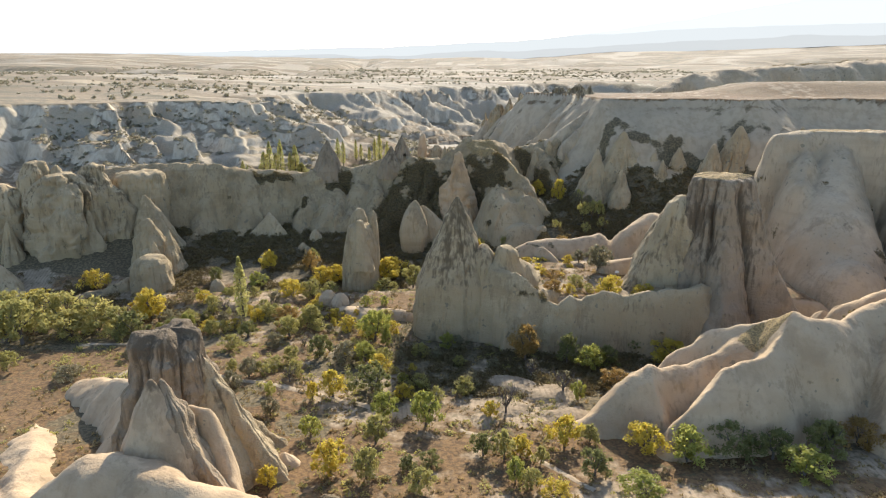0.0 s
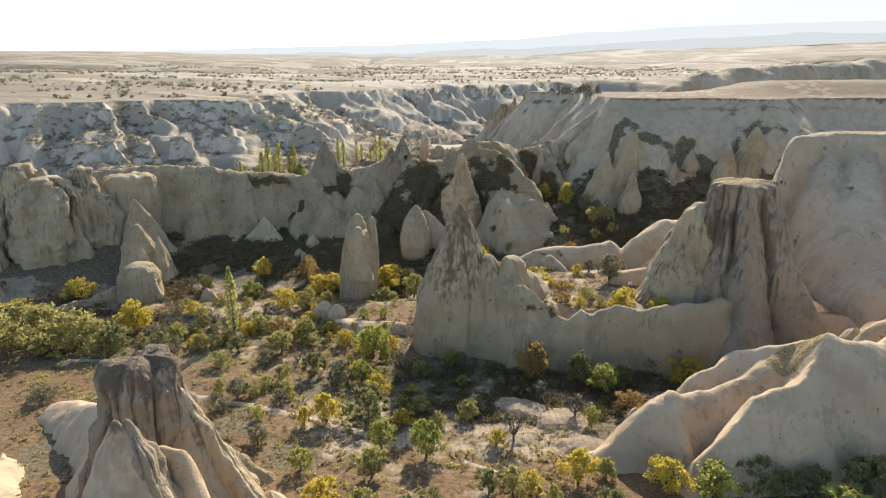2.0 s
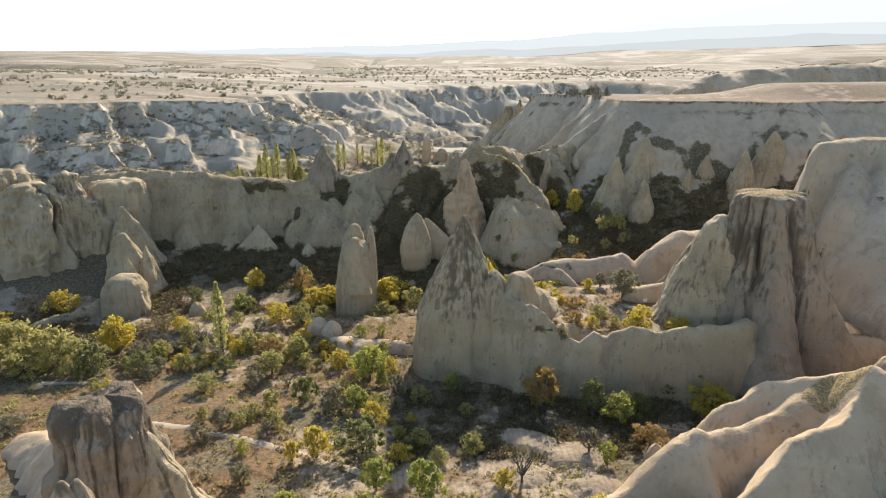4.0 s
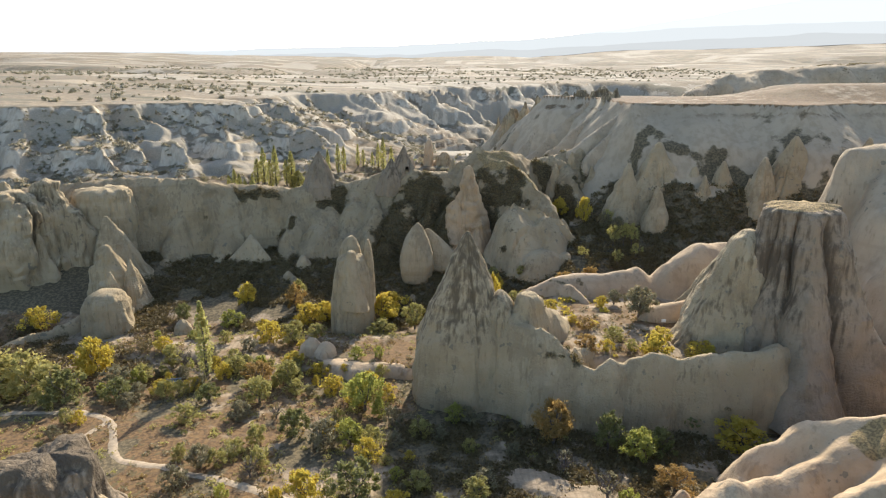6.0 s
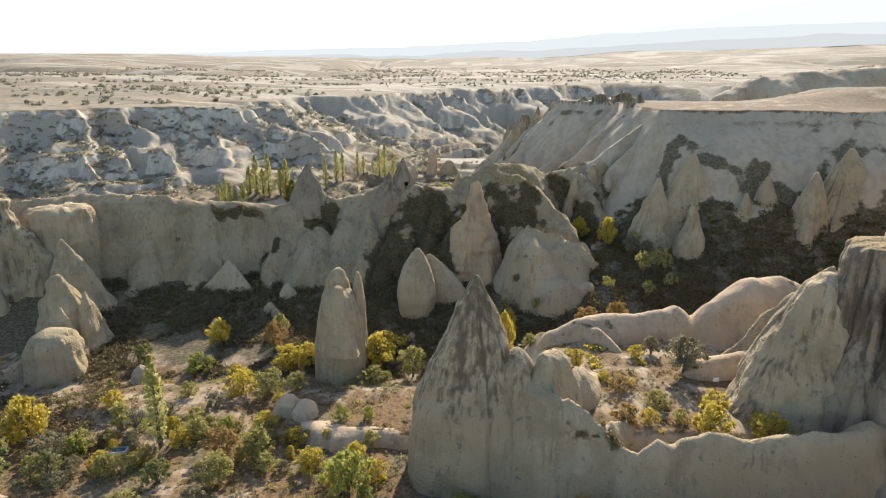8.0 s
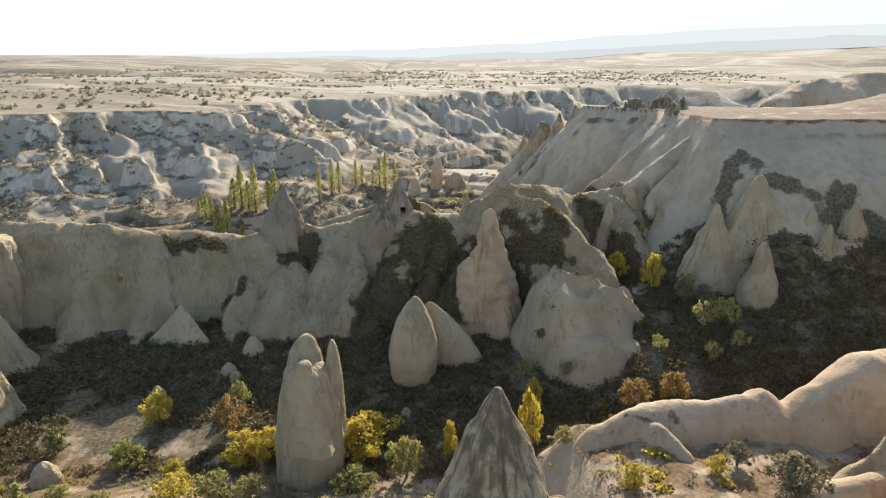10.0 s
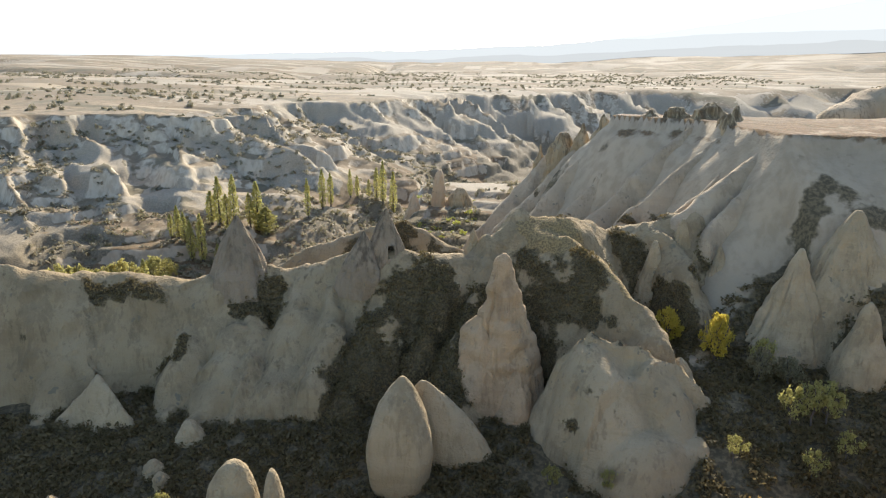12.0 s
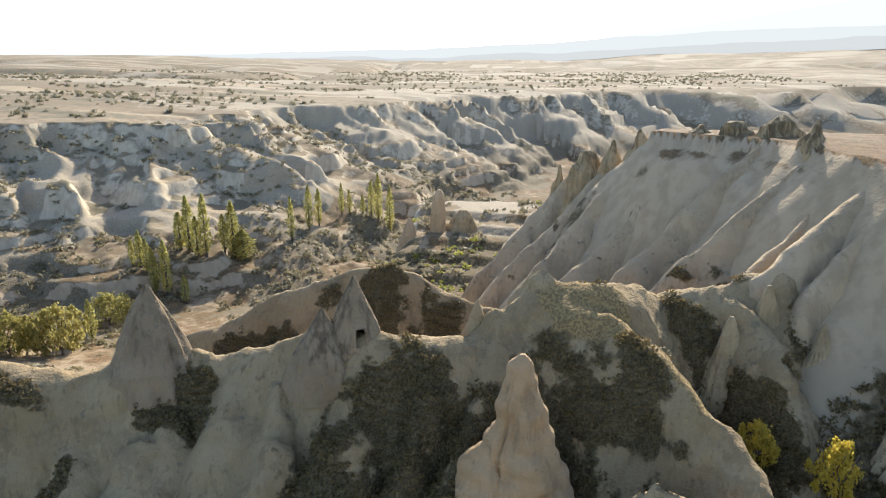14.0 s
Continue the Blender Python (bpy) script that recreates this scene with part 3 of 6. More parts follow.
def spire(name, label, x, y, base, top, rx, ry, profile, turn=0.0, lean=(0, 0), lump=0.12, flute=0.08, crust=None, mat=TUFF, seed=0, around=72, up=64, square=0.0, group="", scale_noise=1.0, cap=None, hole=None):
    """A free-standing rock: rings of the given profile (height share, radius share), fluted, lumpy and leaning."""
    a = np.linspace(0, 2 * math.pi, around, endpoint=False)
    f = np.linspace(0, 1, up) ** 0.9
    ang, frac = np.meshgrid(a, f)
    hs, rs = zip(*profile)
    r = np.interp(frac, hs, rs)
    r = (r + np.interp(np.clip(frac + 0.02, 0, 1), hs, rs) + np.interp(np.clip(frac - 0.02, 0, 1), hs, rs)) / 3
    cx, cy = np.cos(ang), np.sin(ang)
    if square:
        r = r / np.maximum(np.abs(cx), np.abs(cy)) ** square
    tall, n = top - base, scale_noise
    zz = base + tall * frac
    calm = 1 - 0.9 * step(0.66, 0.97, frac)
    r = r * (1 + calm * (lump * 2.2 * fbm(cx * 1.3 * n + 5, cy * 1.3 * n, frac * 2.2 * n, 3, seed) + flute * 2 * vnoise(cx * 4.5 * n, cy * 4.5 * n, frac * 0.9, seed + 5) + flute * vnoise(cx * 9 * n, cy * 9 * n, frac * 2.2, seed + 6) + 0.06 * fbm(cx * 5 * n, cy * 5 * n, frac * tall / 3.2, 4, seed + 9) - 0.10 * step(0.88, 1.0, 1 - np.abs(vnoise(cx * 2.6 * n + 0.5 * frac, cy * 2.6 * n, frac * tall / 7.5, seed + 10)))))
    r = np.maximum(r, 0)
    r[-1] = 0
    c, s = math.cos(radians(turn)), math.sin(radians(turn))
    u, v = rx * r * cx, ry * r * cy
    px = x + u * c - v * s + lean[0] * (frac - 1)
    py = y + u * s + v * c + lean[1] * (frac - 1)
    zz = zz + step(0.6, 1, frac) * (0.06 * tall * fbm(cx * 2, cy * 2, 0, 3, seed + 7) + min(0.9, rx / 9) * fbm(rx * r * cx / 1.3, ry * r * cy / 1.3, 0, 4, seed + 11)) * np.minimum(r * 2.5, 1)
    dark = np.interp(frac, *zip(*crust)) if crust else np.zeros_like(frac)
    dark = dark + 0.35 * fbm(cx * 2, cy * 2, frac * 3, 3, seed + 8)
    if hole:
        hx, hz, hw, hh = hole
        cells = ~((np.abs(px[:-1] - hx) < hw / 2) & (np.abs(zz[:-1] - hz) < hh / 2) & (py[:-1] < y))
        me, _ = sheet("rock", px - x, py - y, zz - base, mat, wrap=True, cells=cells, crust=dark)
        root = tagged(new(name), label, "rock", group)
        root.location = (x, y, base)
        new("rock", me).parent = root
        front = float(py[:-1][~cells].min()) - y if (~cells).any() else -ry
        bm = bmesh.new()
        made = bmesh.ops.create_cube(bm, size=1.0)
        bmesh.ops.scale(bm, vec=(hw + 0.5, 2.6, hh + 0.5), verts=made["verts"])
        bmesh.ops.translate(bm, vec=(hx - x, front + 1.75, hz - base), verts=made["verts"])
        bmesh.ops.delete(bm, geom=[min(bm.faces, key=lambda q: q.calc_center_median().y)], context="FACES_ONLY")
        bmesh.ops.bevel(bm, geom=list(bm.edges), offset=0.12, segments=2, affect="EDGES")
        inside = bpy.data.meshes.new("cave_chamber")
        bm.to_mesh(inside)
        bm.free()
        inside.materials.append(mat)
        tagged(new("cave_chamber", inside), "dark hollow behind a carved doorway").parent = root
        return root
    if cap is None:
        me = sheet(name, px, py, zz, mat, wrap=True, crust=dark)
        return tagged(new(name, me), label, "rock", group)
    root = tagged(new(name), label, "rock", group)
    root.location = (x, y, base)
    normals = grid_normals(px, py, zz, True)
    cut = int(np.searchsorted(f, cap[1]))
    for word, look_of, rows in ((cap[0], cap[2], slice(cut, up)), ("foot", "", slice(0, cut + 1))):
        me = sheet(word, px[rows] - x, py[rows] - y, zz[rows] - base, mat, wrap=True, crust=dark[rows])
        me.normals_split_custom_set_from_vertices(normals[rows].reshape(-1, 3))
        piece = tagged(new(word, me), look_of)
        piece.parent = root
    return root


def worn(x, y, base, top, rx, ry, profile, turn=0.0, lean=(0, 0), gully=(0.14, 2.4), lobes=(), bulge=0.12, rough=0.3, strata=0.0, crust=((0, 0.0), (1, 0.0)), streaked=0.0, rim=0.0, facet=0.0, around=180, up=110, seed=0):
    """Points and weathering of a tall worn rock: rings of a profile, cut by narrow rain gullies, with buttresses (degrees, reach, width) at its foot."""
    a = np.linspace(0, 2 * math.pi, around, endpoint=False)
    ang, frac = np.meshgrid(a, np.linspace(0, 1, up))
    hs, rs = zip(*profile)
    r = sum(np.interp(np.clip(frac + k * 0.012, 0, 1), hs, rs) for k in (-1, 0, 1)) / 3
    drift = ang + 0.22 * fbm(np.cos(ang), np.sin(ang), frac * 2.4, 2, seed + 1)
    cx, cy = np.cos(drift), np.sin(drift)
    for where, reach, wide in lobes:
        off = np.abs((np.degrees(drift) - where + 180) % 360 - 180) / wide
        r = r * (1 + reach * np.clip(1 - off, 0, 1) ** 1.4 * (1 - frac) ** 1.3)
    deep = gully[0] * step(1.0, 0.82, frac) * (0.45 + 0.55 * step(0.0, 0.35, frac))
    groove = (1 - np.abs(vnoise(cx * gully[1], cy * gully[1], 0.5 * frac, seed + 2))) ** 5 + 0.45 * (1 - np.abs(vnoise(cx * gully[1] * 2.4, cy * gully[1] * 2.4, 0.9 * frac, seed + 3))) ** 4
    r = r * (1 + bulge * 2 * fbm(cx * 1.1, cy * 1.1, frac * 1.8, 2, seed + 4) - deep * groove)
    c, s = math.cos(radians(turn)), math.sin(radians(turn))
    u, v = rx * r * np.cos(ang), ry * r * np.sin(ang)
    px, py = u * c - v * s + lean[0] * (frac - 1), u * s + v * c + lean[1] * (frac - 1)
    pz = (top - base) * frac + rim * fbm(px / 1.8, py / 1.8, 0, 3, seed + 12) * step(0.9, 0.98, frac)
    # weathering in metres, mostly outwards
    wx, wy, wz = x + px, y + py, base + pz
    out = rough * (1.5 * fbm(wx / 3.2, wy / 3.2, wz / 4.5, 3, seed + 5) + 0.9 * (ridged(wx / 1.5, wy / 1.5, wz / 3.2, 3, seed + 6) - 0.62)) + strata * vnoise(wx / 14, wy / 14, wz / 0.9 + 0.8 * fbm(wx / 6, wy / 6, 0, 2, seed + 8), seed + 7)
    out = out + facet * (1.6 * (ridged(wx / 5.5, wy / 5.5, wz / 8, 2, seed + 10) - 0.62) + 0.8 * np.abs(vnoise(wx / 2.4, wy / 2.4, wz / 3.6, seed + 11)))
    fade = np.minimum(1, r * min(rx, ry) / 1.2) * step(1.0, 0.97, frac)
    px, py = px + out * fade * np.cos(ang + radians(turn)), py + out * fade * np.sin(ang + radians(turn))
    pz = pz + 0.5 * out * fade
    px[-1], py[-1], pz[-1] = px[-2].mean(), py[-2].mean(), pz[-2].mean()
    dark = np.interp(frac, *zip(*crust)) + 0.3 * fbm(wx / 3, wy / 3, wz / 5, 3, seed + 9) + streaked * (groove - 0.4)
    return px, py, pz, dark


def worn_rock(name, label, pieces, mat=TUFF, group="", category="rock"):
    """A rock of one or more worn bodies; each piece is a word, a label and what worn() takes."""
    x, y, base = pieces[0][2][:3]
    if len(pieces) == 1:
        px, py, pz, dark = worn(*pieces[0][2], **pieces[0][3])
        ob = new(name, sheet(name, px, py, pz, mat, wrap=True, crust=dark))
        ob.location = (x, y, base)
        return tagged(ob, label, category, group)
    root = tagged(new(name), label, category, group)
    root.location = (x, y, base)
    for word, look_of, places, more in pieces:
        more = dict(more)
        own, grassy = more.pop("mat", mat), more.pop("grassy", 0.0)
        px, py, pz, dark = worn(*places, **more)
        straw = grassy * step(places[3] - places[2] - 0.9, places[3] - places[2] - 0.5, pz)
        piece = tagged(new(word, sheet(word, px + places[0] - x, py + places[1] - y, pz + places[2] - base, own, wrap=True, crust=dark, straw=straw)), look_of)
        piece.parent = root
    return root


CONE = [(0, 1.0), (0.25, 0.86), (0.5, 0.64), (0.75, 0.36), (0.92, 0.13), (1, 0.03)]
TABLE = [(0, 1.0), (0.25, 0.80), (0.5, 0.64), (0.75, 0.50), (0.93, 0.43), (0.975, 0.41), (0.99, 0.36), (1, 0.02)]
DOME = [(0, 1.0), (0.35, 0.95), (0.65, 0.76), (0.85, 0.48), (0.96, 0.2), (1, 0.02)]

BUTTE = [(0, 1.0), (0.2, 0.86), (0.42, 0.7), (0.65, 0.56), (0.85, 0.46), (0.955, 0.41), (0.975, 0.385), (0.985, 0.30), (0.995, 0.12), (1, 0.0)]
HORN = [(0, 1.0), (0.3, 0.8), (0.6, 0.52), (0.82, 0.27), (0.94, 0.12), (0.985, 0.05), (1, 0.0)]
TOWER = [(0, 1.0), (0.3, 0.95), (0.6, 0.84), (0.8, 0.66), (0.92, 0.42), (0.98, 0.18), (1, 0.0)]

# the tall chimney, the fin that runs from it to the table rock, and the ledge behind
worn_rock("fairy_chimney", "tall pointed rock chimney, dark crust above, pale fluted foot", [
    ("cap", "dark weathered upper cone", (2.5, 106.5, 10.5, 38.6, 7.9, 6.8, [(0, 0.98), (0.25, 0.95), (0.42, 0.88), (0.47, 0.86), (0.62, 0.64), (0.78, 0.40), (0.9, 0.21), (0.97, 0.09), (1, 0.0)]), dict(lean=(0.5, 0.3), gully=(0.07, 2.6), bulge=0.05, rough=0.32, strata=0.06, crust=[(0, -0.2), (0.33, -0.05), (0.5, 0.42), (0.7, 0.5), (1, 0.6)], streaked=0.25, seed=101)),
    ("flank", "pale side pressed against the fin", (7.0, 105.2, 11, 30.5, 4.2, 4.4, TOWER), dict(gully=(0.10, 2.6), rough=0.25, crust=[(0, -0.1), (0.6, 0.1), (1, 0.5)], seed=103)),
])
rock_field("rock_fin", "long low wall of smooth pale tuff with a wavy crest", (0, 60, 86, 124), 0.36, [
    ([(6.4, 104, 27.2, 3.4, 11), (9.6, 101.8, 27.0, 3.4, 11), (12.2, 100.2, 26.8, 3.4, 11), (14.6, 99.4, 25.2, 3.2, 10), (17.0, 98.6, 23.2, 2.9, 8.5), (19.0, 98.3, 22.2, 2.8, 8.5), (20.8, 98.2, 23.8, 3.0, 9), (23, 98.8, 22.6, 2.8, 8.5), (26, 98.2, 24.3, 2.9, 9), (29.4, 98.6, 23.1, 2.8, 8.5), (33, 97.8, 24.5, 3.0, 9), (37, 97.8, 24.7, 3.0, 9.5), (41, 98.6, 24.8, 3.2, 9.5), (45, 100.0, 25.0, 3.6, 9.5), (49, 102.5, 25.2, 4.0, 9.5), (52, 104.5, 24.5, 4.0, 9.5)], 1.9, 0.2, 2.6),
    ([(9.8, 103.6, 30.3, 2.6, 8), (12.0, 105.2, 29.6, 2.8, 8), (14.4, 108, 26.8, 3.0, 8), (17, 112.5, 23.4, 3.0, 6), (18.5, 117, 21.4, 3, 4)], 1.8, 0.10, 3.0),
    ([(15, 100, 24.6, 2.2, 5), (19, 103, 22.6, 2.0, 4), (22, 104, 21.0, 2, 4)], 1.8, 0.1, 2.0),
], rough=0.5, soft=0.8, seed=120, crust=0.05)
worn_rock("table_rock", "huge flat-topped rock with dark streaked flanks", [
    ("butte", "dark streaked flat-topped cone", (48.0, 107.6, 15.0, 42.3, 12.4, 9.6, BUTTE), dict(lean=(-0.4, 0), gully=(0.22, 1.4), lobes=[(258, 0.75, 40), (316, 0.72, 34), (200, 0.30, 34)], bulge=0.07, rough=0.4, strata=0.08, facet=0.45, crust=[(0, 0.1), (0.3, 0.28), (0.5, 0.45), (0.9, 0.5), (1, 0.55)], streaked=0.3, mat=UMBER, grassy=1.0, rim=0.5, around=260, up=150, seed=131)),
    ("shoulder", "pale ridged shoulder", (41.8, 108.4, 17.0, 38.4, 8.6, 7.4, [(0, 1.0), (0.3, 0.82), (0.6, 0.58), (0.82, 0.38), (0.93, 0.24), (0.985, 0.1), (1, 0)]), dict(lean=(3.2, -0.4), gully=(0.12, 1.6), lobes=[(215, 0.3, 40)], bulge=0.07, rough=0.35, facet=0.3, strata=0.06, crust=[(0, 0.0), (0.5, 0.2), (1, 0.2)], streaked=0.35, seed=133)),
])
rock_field("rock_buttress", "smooth sloping rock shoulder beside the table rock", (28, 62, 106, 134), 0.42, [
    ([(48.5, 118, 36.2, 5, 12), (44.4, 119, 32.5, 5.4, 12), (39.5, 119.5, 26.5, 5, 9), (34.5, 119.5, 21, 4, 6)], 1.4, 0.16, 3.5),
], rough=0.5, seed=140, crust=0.0)
rock_field("rock_cliff", "broad grey cliff of tuff with a flat ledge on top", (56, 130, 92, 156), 0.5, [
    ([(72.5, 138, 45.6, 4.5, 16), (80, 139, 46.4, 7, 18), (92, 137, 47.5, 9, 20), (110, 133, 49, 10, 22), (128, 124, 51, 10, 22)], 2.6, 0.16, 5.0),
    ([(77, 136, 44, 4, 12), (75, 131, 41.0, 4.5, 11), (73, 127, 37.5, 5, 10)], 2.2, 0.10, 5.0),
    ([(83, 134, 43, 8, 15), (78, 124, 37.2, 10, 15), (75, 116, 32.5, 10, 13), (73, 109, 26, 9, 10)], 2.4, 0.08, 6.0),
    ([(98, 128, 43, 9, 18), (94, 114, 37, 9, 17), (92, 103, 28, 8, 13)], 2.0, 0.14, 5.0),
], mat=HAZED_TUFF, rough=0.45, crag=0.15, sharp=0.4, soft=3.0, flat=46.4, seed=150, crust=0.15, straw=[(1.0, (90, 140, 14, 3.5))])
rock_field("rock_dome", "rounded pale rock domes at the rim of a ledge", (10, 62, 122, 144), 0.4, [
    ([(39, 130.5, 26.5, 5, 7), (44, 132, 29.6, 6, 9), (50, 134, 29.0, 6, 9), (57, 135, 27, 6, 8)], 1.9, 0.14, 4.0),
    ([(14, 126.5, 23.2, 3.0, 4), (20, 128.5, 24.4, 3.4, 5), (27, 129.5, 24.4, 3.4, 5), (34, 131, 25.4, 4, 6)], 2.0, 0.14, 4.0),
    ([(20, 126, 23.6, 2.2, 4), (23, 123.5, 22.2, 2.0, 3)], 1.8, 0.1, 3.0),
], mat=CREAM, rough=0.45, seed=160, crust=-0.3, straw=[(0.8, (24, 133, 8, 3, 8)), (0.6, (38, 134.5, 5, 2))])
rock_field("rock_block", "low block of cream rock beside yellow shrubs", (27, 46, 111, 122), 0.35, [
    ([(31.5, 116, 23.6, 2.0, 3.5), (36, 117, 24.0, 2.2, 3.5), (42, 118, 24.6, 2.4, 4)], 2.6, 0.08, 3.0),
], mat=CREAM, rough=0.25, seed=165, crust=-0.3)

# rocks that stand alone in the hollow
worn_rock("rock_pillar", "thick rock pillar with a rounded head split by a crack", [
    ("trunk", "broad weathered trunk", (-17.9, 131.8, 10.5, 28.0, 4.1, 3.6, [(0, 0.96), (0.2, 1.0), (0.45, 0.97), (0.65, 0.90), (0.82, 0.80), (0.93, 0.62), (0.985, 0.3), (1, 0)]), dict(gully=(0.07, 2.0), bulge=0.10, rough=0.25, strata=0.05, crust=[(0, -0.1), (0.5, 0.2), (1, 0.1)], seed=201, around=130, up=90)),
    ("head", "rounded pale head", (-17.9, 132.8, 20.0, 30.8, 2.7, 2.2, TOWER), dict(gully=(0.05, 2.0), bulge=0.12, rough=0.2, crust=[(0, 0), (1, 0.1)], seed=202, around=90, up=60)),
    ("slab", "thin slab split from the head", (-14.9, 132.6, 18.0, 30.3, 1.15, 1.7, TOWER), dict(gully=(0.04, 2.0), bulge=0.08, rough=0.12, seed=203, around=80, up=60)),
    ("knob", "small knob on the front", (-17.6, 130.0, 18.0, 28.8, 1.5, 1.6, [(0, 1.6), (0.4, 1.35), (0.7, 1.0), (0.86, 0.62), (0.95, 0.55), (0.985, 0.3), (1, 0)]), dict(gully=(0.05, 2.0), bulge=0.1, rough=0.15, lobes=[(-40, 0.6, 50)], seed=204, around=80, up=60)),
])
worn_rock("rock_egg", "smooth egg-shaped boulder with a leaning slab in scrub", [
    ("boulder", "smooth pale egg", (-6.8, 151.6, 13.5, 28.6, 4.0, 3.6, [(0, 0.55), (0.2, 0.85), (0.42, 1.0), (0.6, 0.9), (0.78, 0.62), (0.9, 0.36), (0.97, 0.14), (1, 0)]), dict(lean=(0.6, 0.8), gully=(0.03, 1.6), bulge=0.10, rough=0.16, crust=[(0, -0.25), (1, -0.15)], seed=205, around=110, up=80)),
    ("slab", "flat slab leaning on its back", (-4.9, 154.6, 14.0, 26.6, 6.8, 3.0, [(0, 0.9), (0.3, 0.84), (0.55, 0.66), (0.78, 0.40), (0.92, 0.18), (0.98, 0.07), (1, 0)]), dict(lean=(-3.2, 0.4), gully=(0.05, 1.6), bulge=0.06, rough=0.2, crust=[(0, 0.0), (1, 0.1)], seed=206, around=100, up=70)),
])
worn_rock("rock_spire", "tall ochre rock spire standing before the scrub slope", [
    ("tip", "ochre upper spire", (4.2, 163.4, 16.0, 38.9, 5.8, 4.8, [(0, 1.0), (0.3, 0.88), (0.5, 0.66), (0.7, 0.42), (0.84, 0.28), (0.94, 0.17), (0.985, 0.08), (1, 0)]), dict(gully=(0.10, 2.2), lobes=[(185, 0.25, 40)], bulge=0.10, rough=0.5, facet=0.7, strata=0.25, crust=[(0, -0.1), (0.6, 0.1), (1, 0.2)], seed=207, around=150, up=120)),
    ("flank", "rounded lower flank", (1.6, 162.8, 16.0, 31.4, 4.4, 3.8, [(0, 1.0), (0.4, 0.95), (0.7, 0.7), (0.88, 0.36), (0.97, 0.12), (1, 0)]), dict(gully=(0.08, 2.2), bulge=0.12, rough=0.45, facet=0.6, strata=0.2, seed=208, around=110, up=80)),
    ("foot", "bulging foot", (6.0, 160.6, 15.0, 26.0, 3.8, 3.2, HORN), dict(gully=(0.05, 2.2), bulge=0.12, rough=0.3, strata=0.12, seed=210, around=110, up=70)),
], mat=OCHRE)
rock_field("rock_hump", "big tilted rock hump with a cracked sharp edge", (2, 36, 144, 170), 0.3, [
    ([(10.5, 158.5, 28.2, 2.6, 8), (13.9, 158.0, 31.4, 2.8, 10), (17.0, 157.6, 30.4, 3.0, 10), (19.7, 157.2, 29.9, 3.0, 10), (21.2, 157.0, 29.0, 3, 10), (23.4, 156.6, 28.4, 3.0, 10), (25.6, 156, 26.4, 2.8, 9), (27.9, 155.4, 23.8, 2.2, 7)], 1.0, 0.06, 2.6),
    ([(14.5, 157, 30.0, 5.6, 9), (17.5, 154.4, 27.0, 7.6, 9), (19, 151.6, 22.8, 7.4, 9)], 3.2, 0.03, 3.0),
    ([(21, 156.5, 28.6, 4.6, 10), (23, 153.8, 25.4, 5.0, 9), (24, 152, 22, 4.4, 8)], 3.0, 0.03, 3.0),
], rough=0.2, soft=0.5, seed=209, crust=-0.05)
worn_rock("rock_egg", "tall pale boulder standing in the tree-filled hollow", [("boulder", "", (45.8, 160.8, 18.5, 34.6, 3.3, 3.0, [(0, 0.62), (0.2, 0.9), (0.4, 1.0), (0.58, 0.86), (0.72, 0.55), (0.86, 0.36), (0.95, 0.2), (1, 0)]), dict(gully=(0.04, 2.0), bulge=0.08, rough=0.2, seed=211, around=100, up=80))])
rock_field("rock_cone", "small pale rock cone at the foot of the long ridge", (-56, -34, 148, 168), 0.3, [
    ([(-44.4, 158.6, 24.3, 2.4, 6), (-46.4, 158.0, 21.8, 2.6, 6), (-49.2, 157, 18.8, 2.6, 5)], 1.15, 0.1, 2.6),
    ([(-44.3, 158.6, 24.0, 2.2, 6), (-42.6, 157.8, 22.0, 2.4, 6), (-40.6, 157, 19.6, 2.4, 5)], 1.2, 0.1, 2.6),
], rough=0.25, soft=0.4, seed=213)
for k, (bx, by, bz, br) in enumerate([(-32.4, 155.6, 18.6, 1.5), (-34.6, 150.8, 17.0, 1.0), (-33.2, 149.3, 16.6, 0.9), (-43, 145.5, 15.6, 1.3), (-7.5, 142.4, 15.2, 0.7), (25, 160.5, 25.5, 1.7), (-48.6, 128.6, 14.6, 1.5)]):
    spire("boulder", "loose pale boulder lying in dark scrub", bx, by, bz - 1.6 * br, bz + br, br * 1.15, br, DOME, turn=40 * k, lump=0.16, flute=0.03, seed=220 + k, around=32, up=20, square=0.3, group="loose boulders")
for k, (bx, by, bz, br) in enumerate([(-22.6, 117.4, 17.6, 1.9), (-20.2, 116.8, 17.2, 2.0)]):
    spire("boulder", "rounded pale boulder beside a low rock ledge", bx, by, bz - 4, bz, br * 1.2, br, DOME, turn=60 * k, lump=0.1, flute=0.02, mat=CREAM, seed=240 + k, around=40, up=28, group="loose boulders")
rock_field("rock_ledge", "low flat ledge of cream rock above the orchard", (-26, -2, 106, 122), 0.3, [
    ([(-21, 114.4, 15.0, 2.4, 2.6), (-17.5, 113.4, 15.7, 2.6, 2.8), (-13, 112.6, 15.5, 2.6, 2.8), (-6, 112, 15.2, 2.2, 2.6)], 2.6, 0.3, 2.2),
], mat=CREAM, rough=0.45, flat=15.5, seed=250, crust=-0.3)

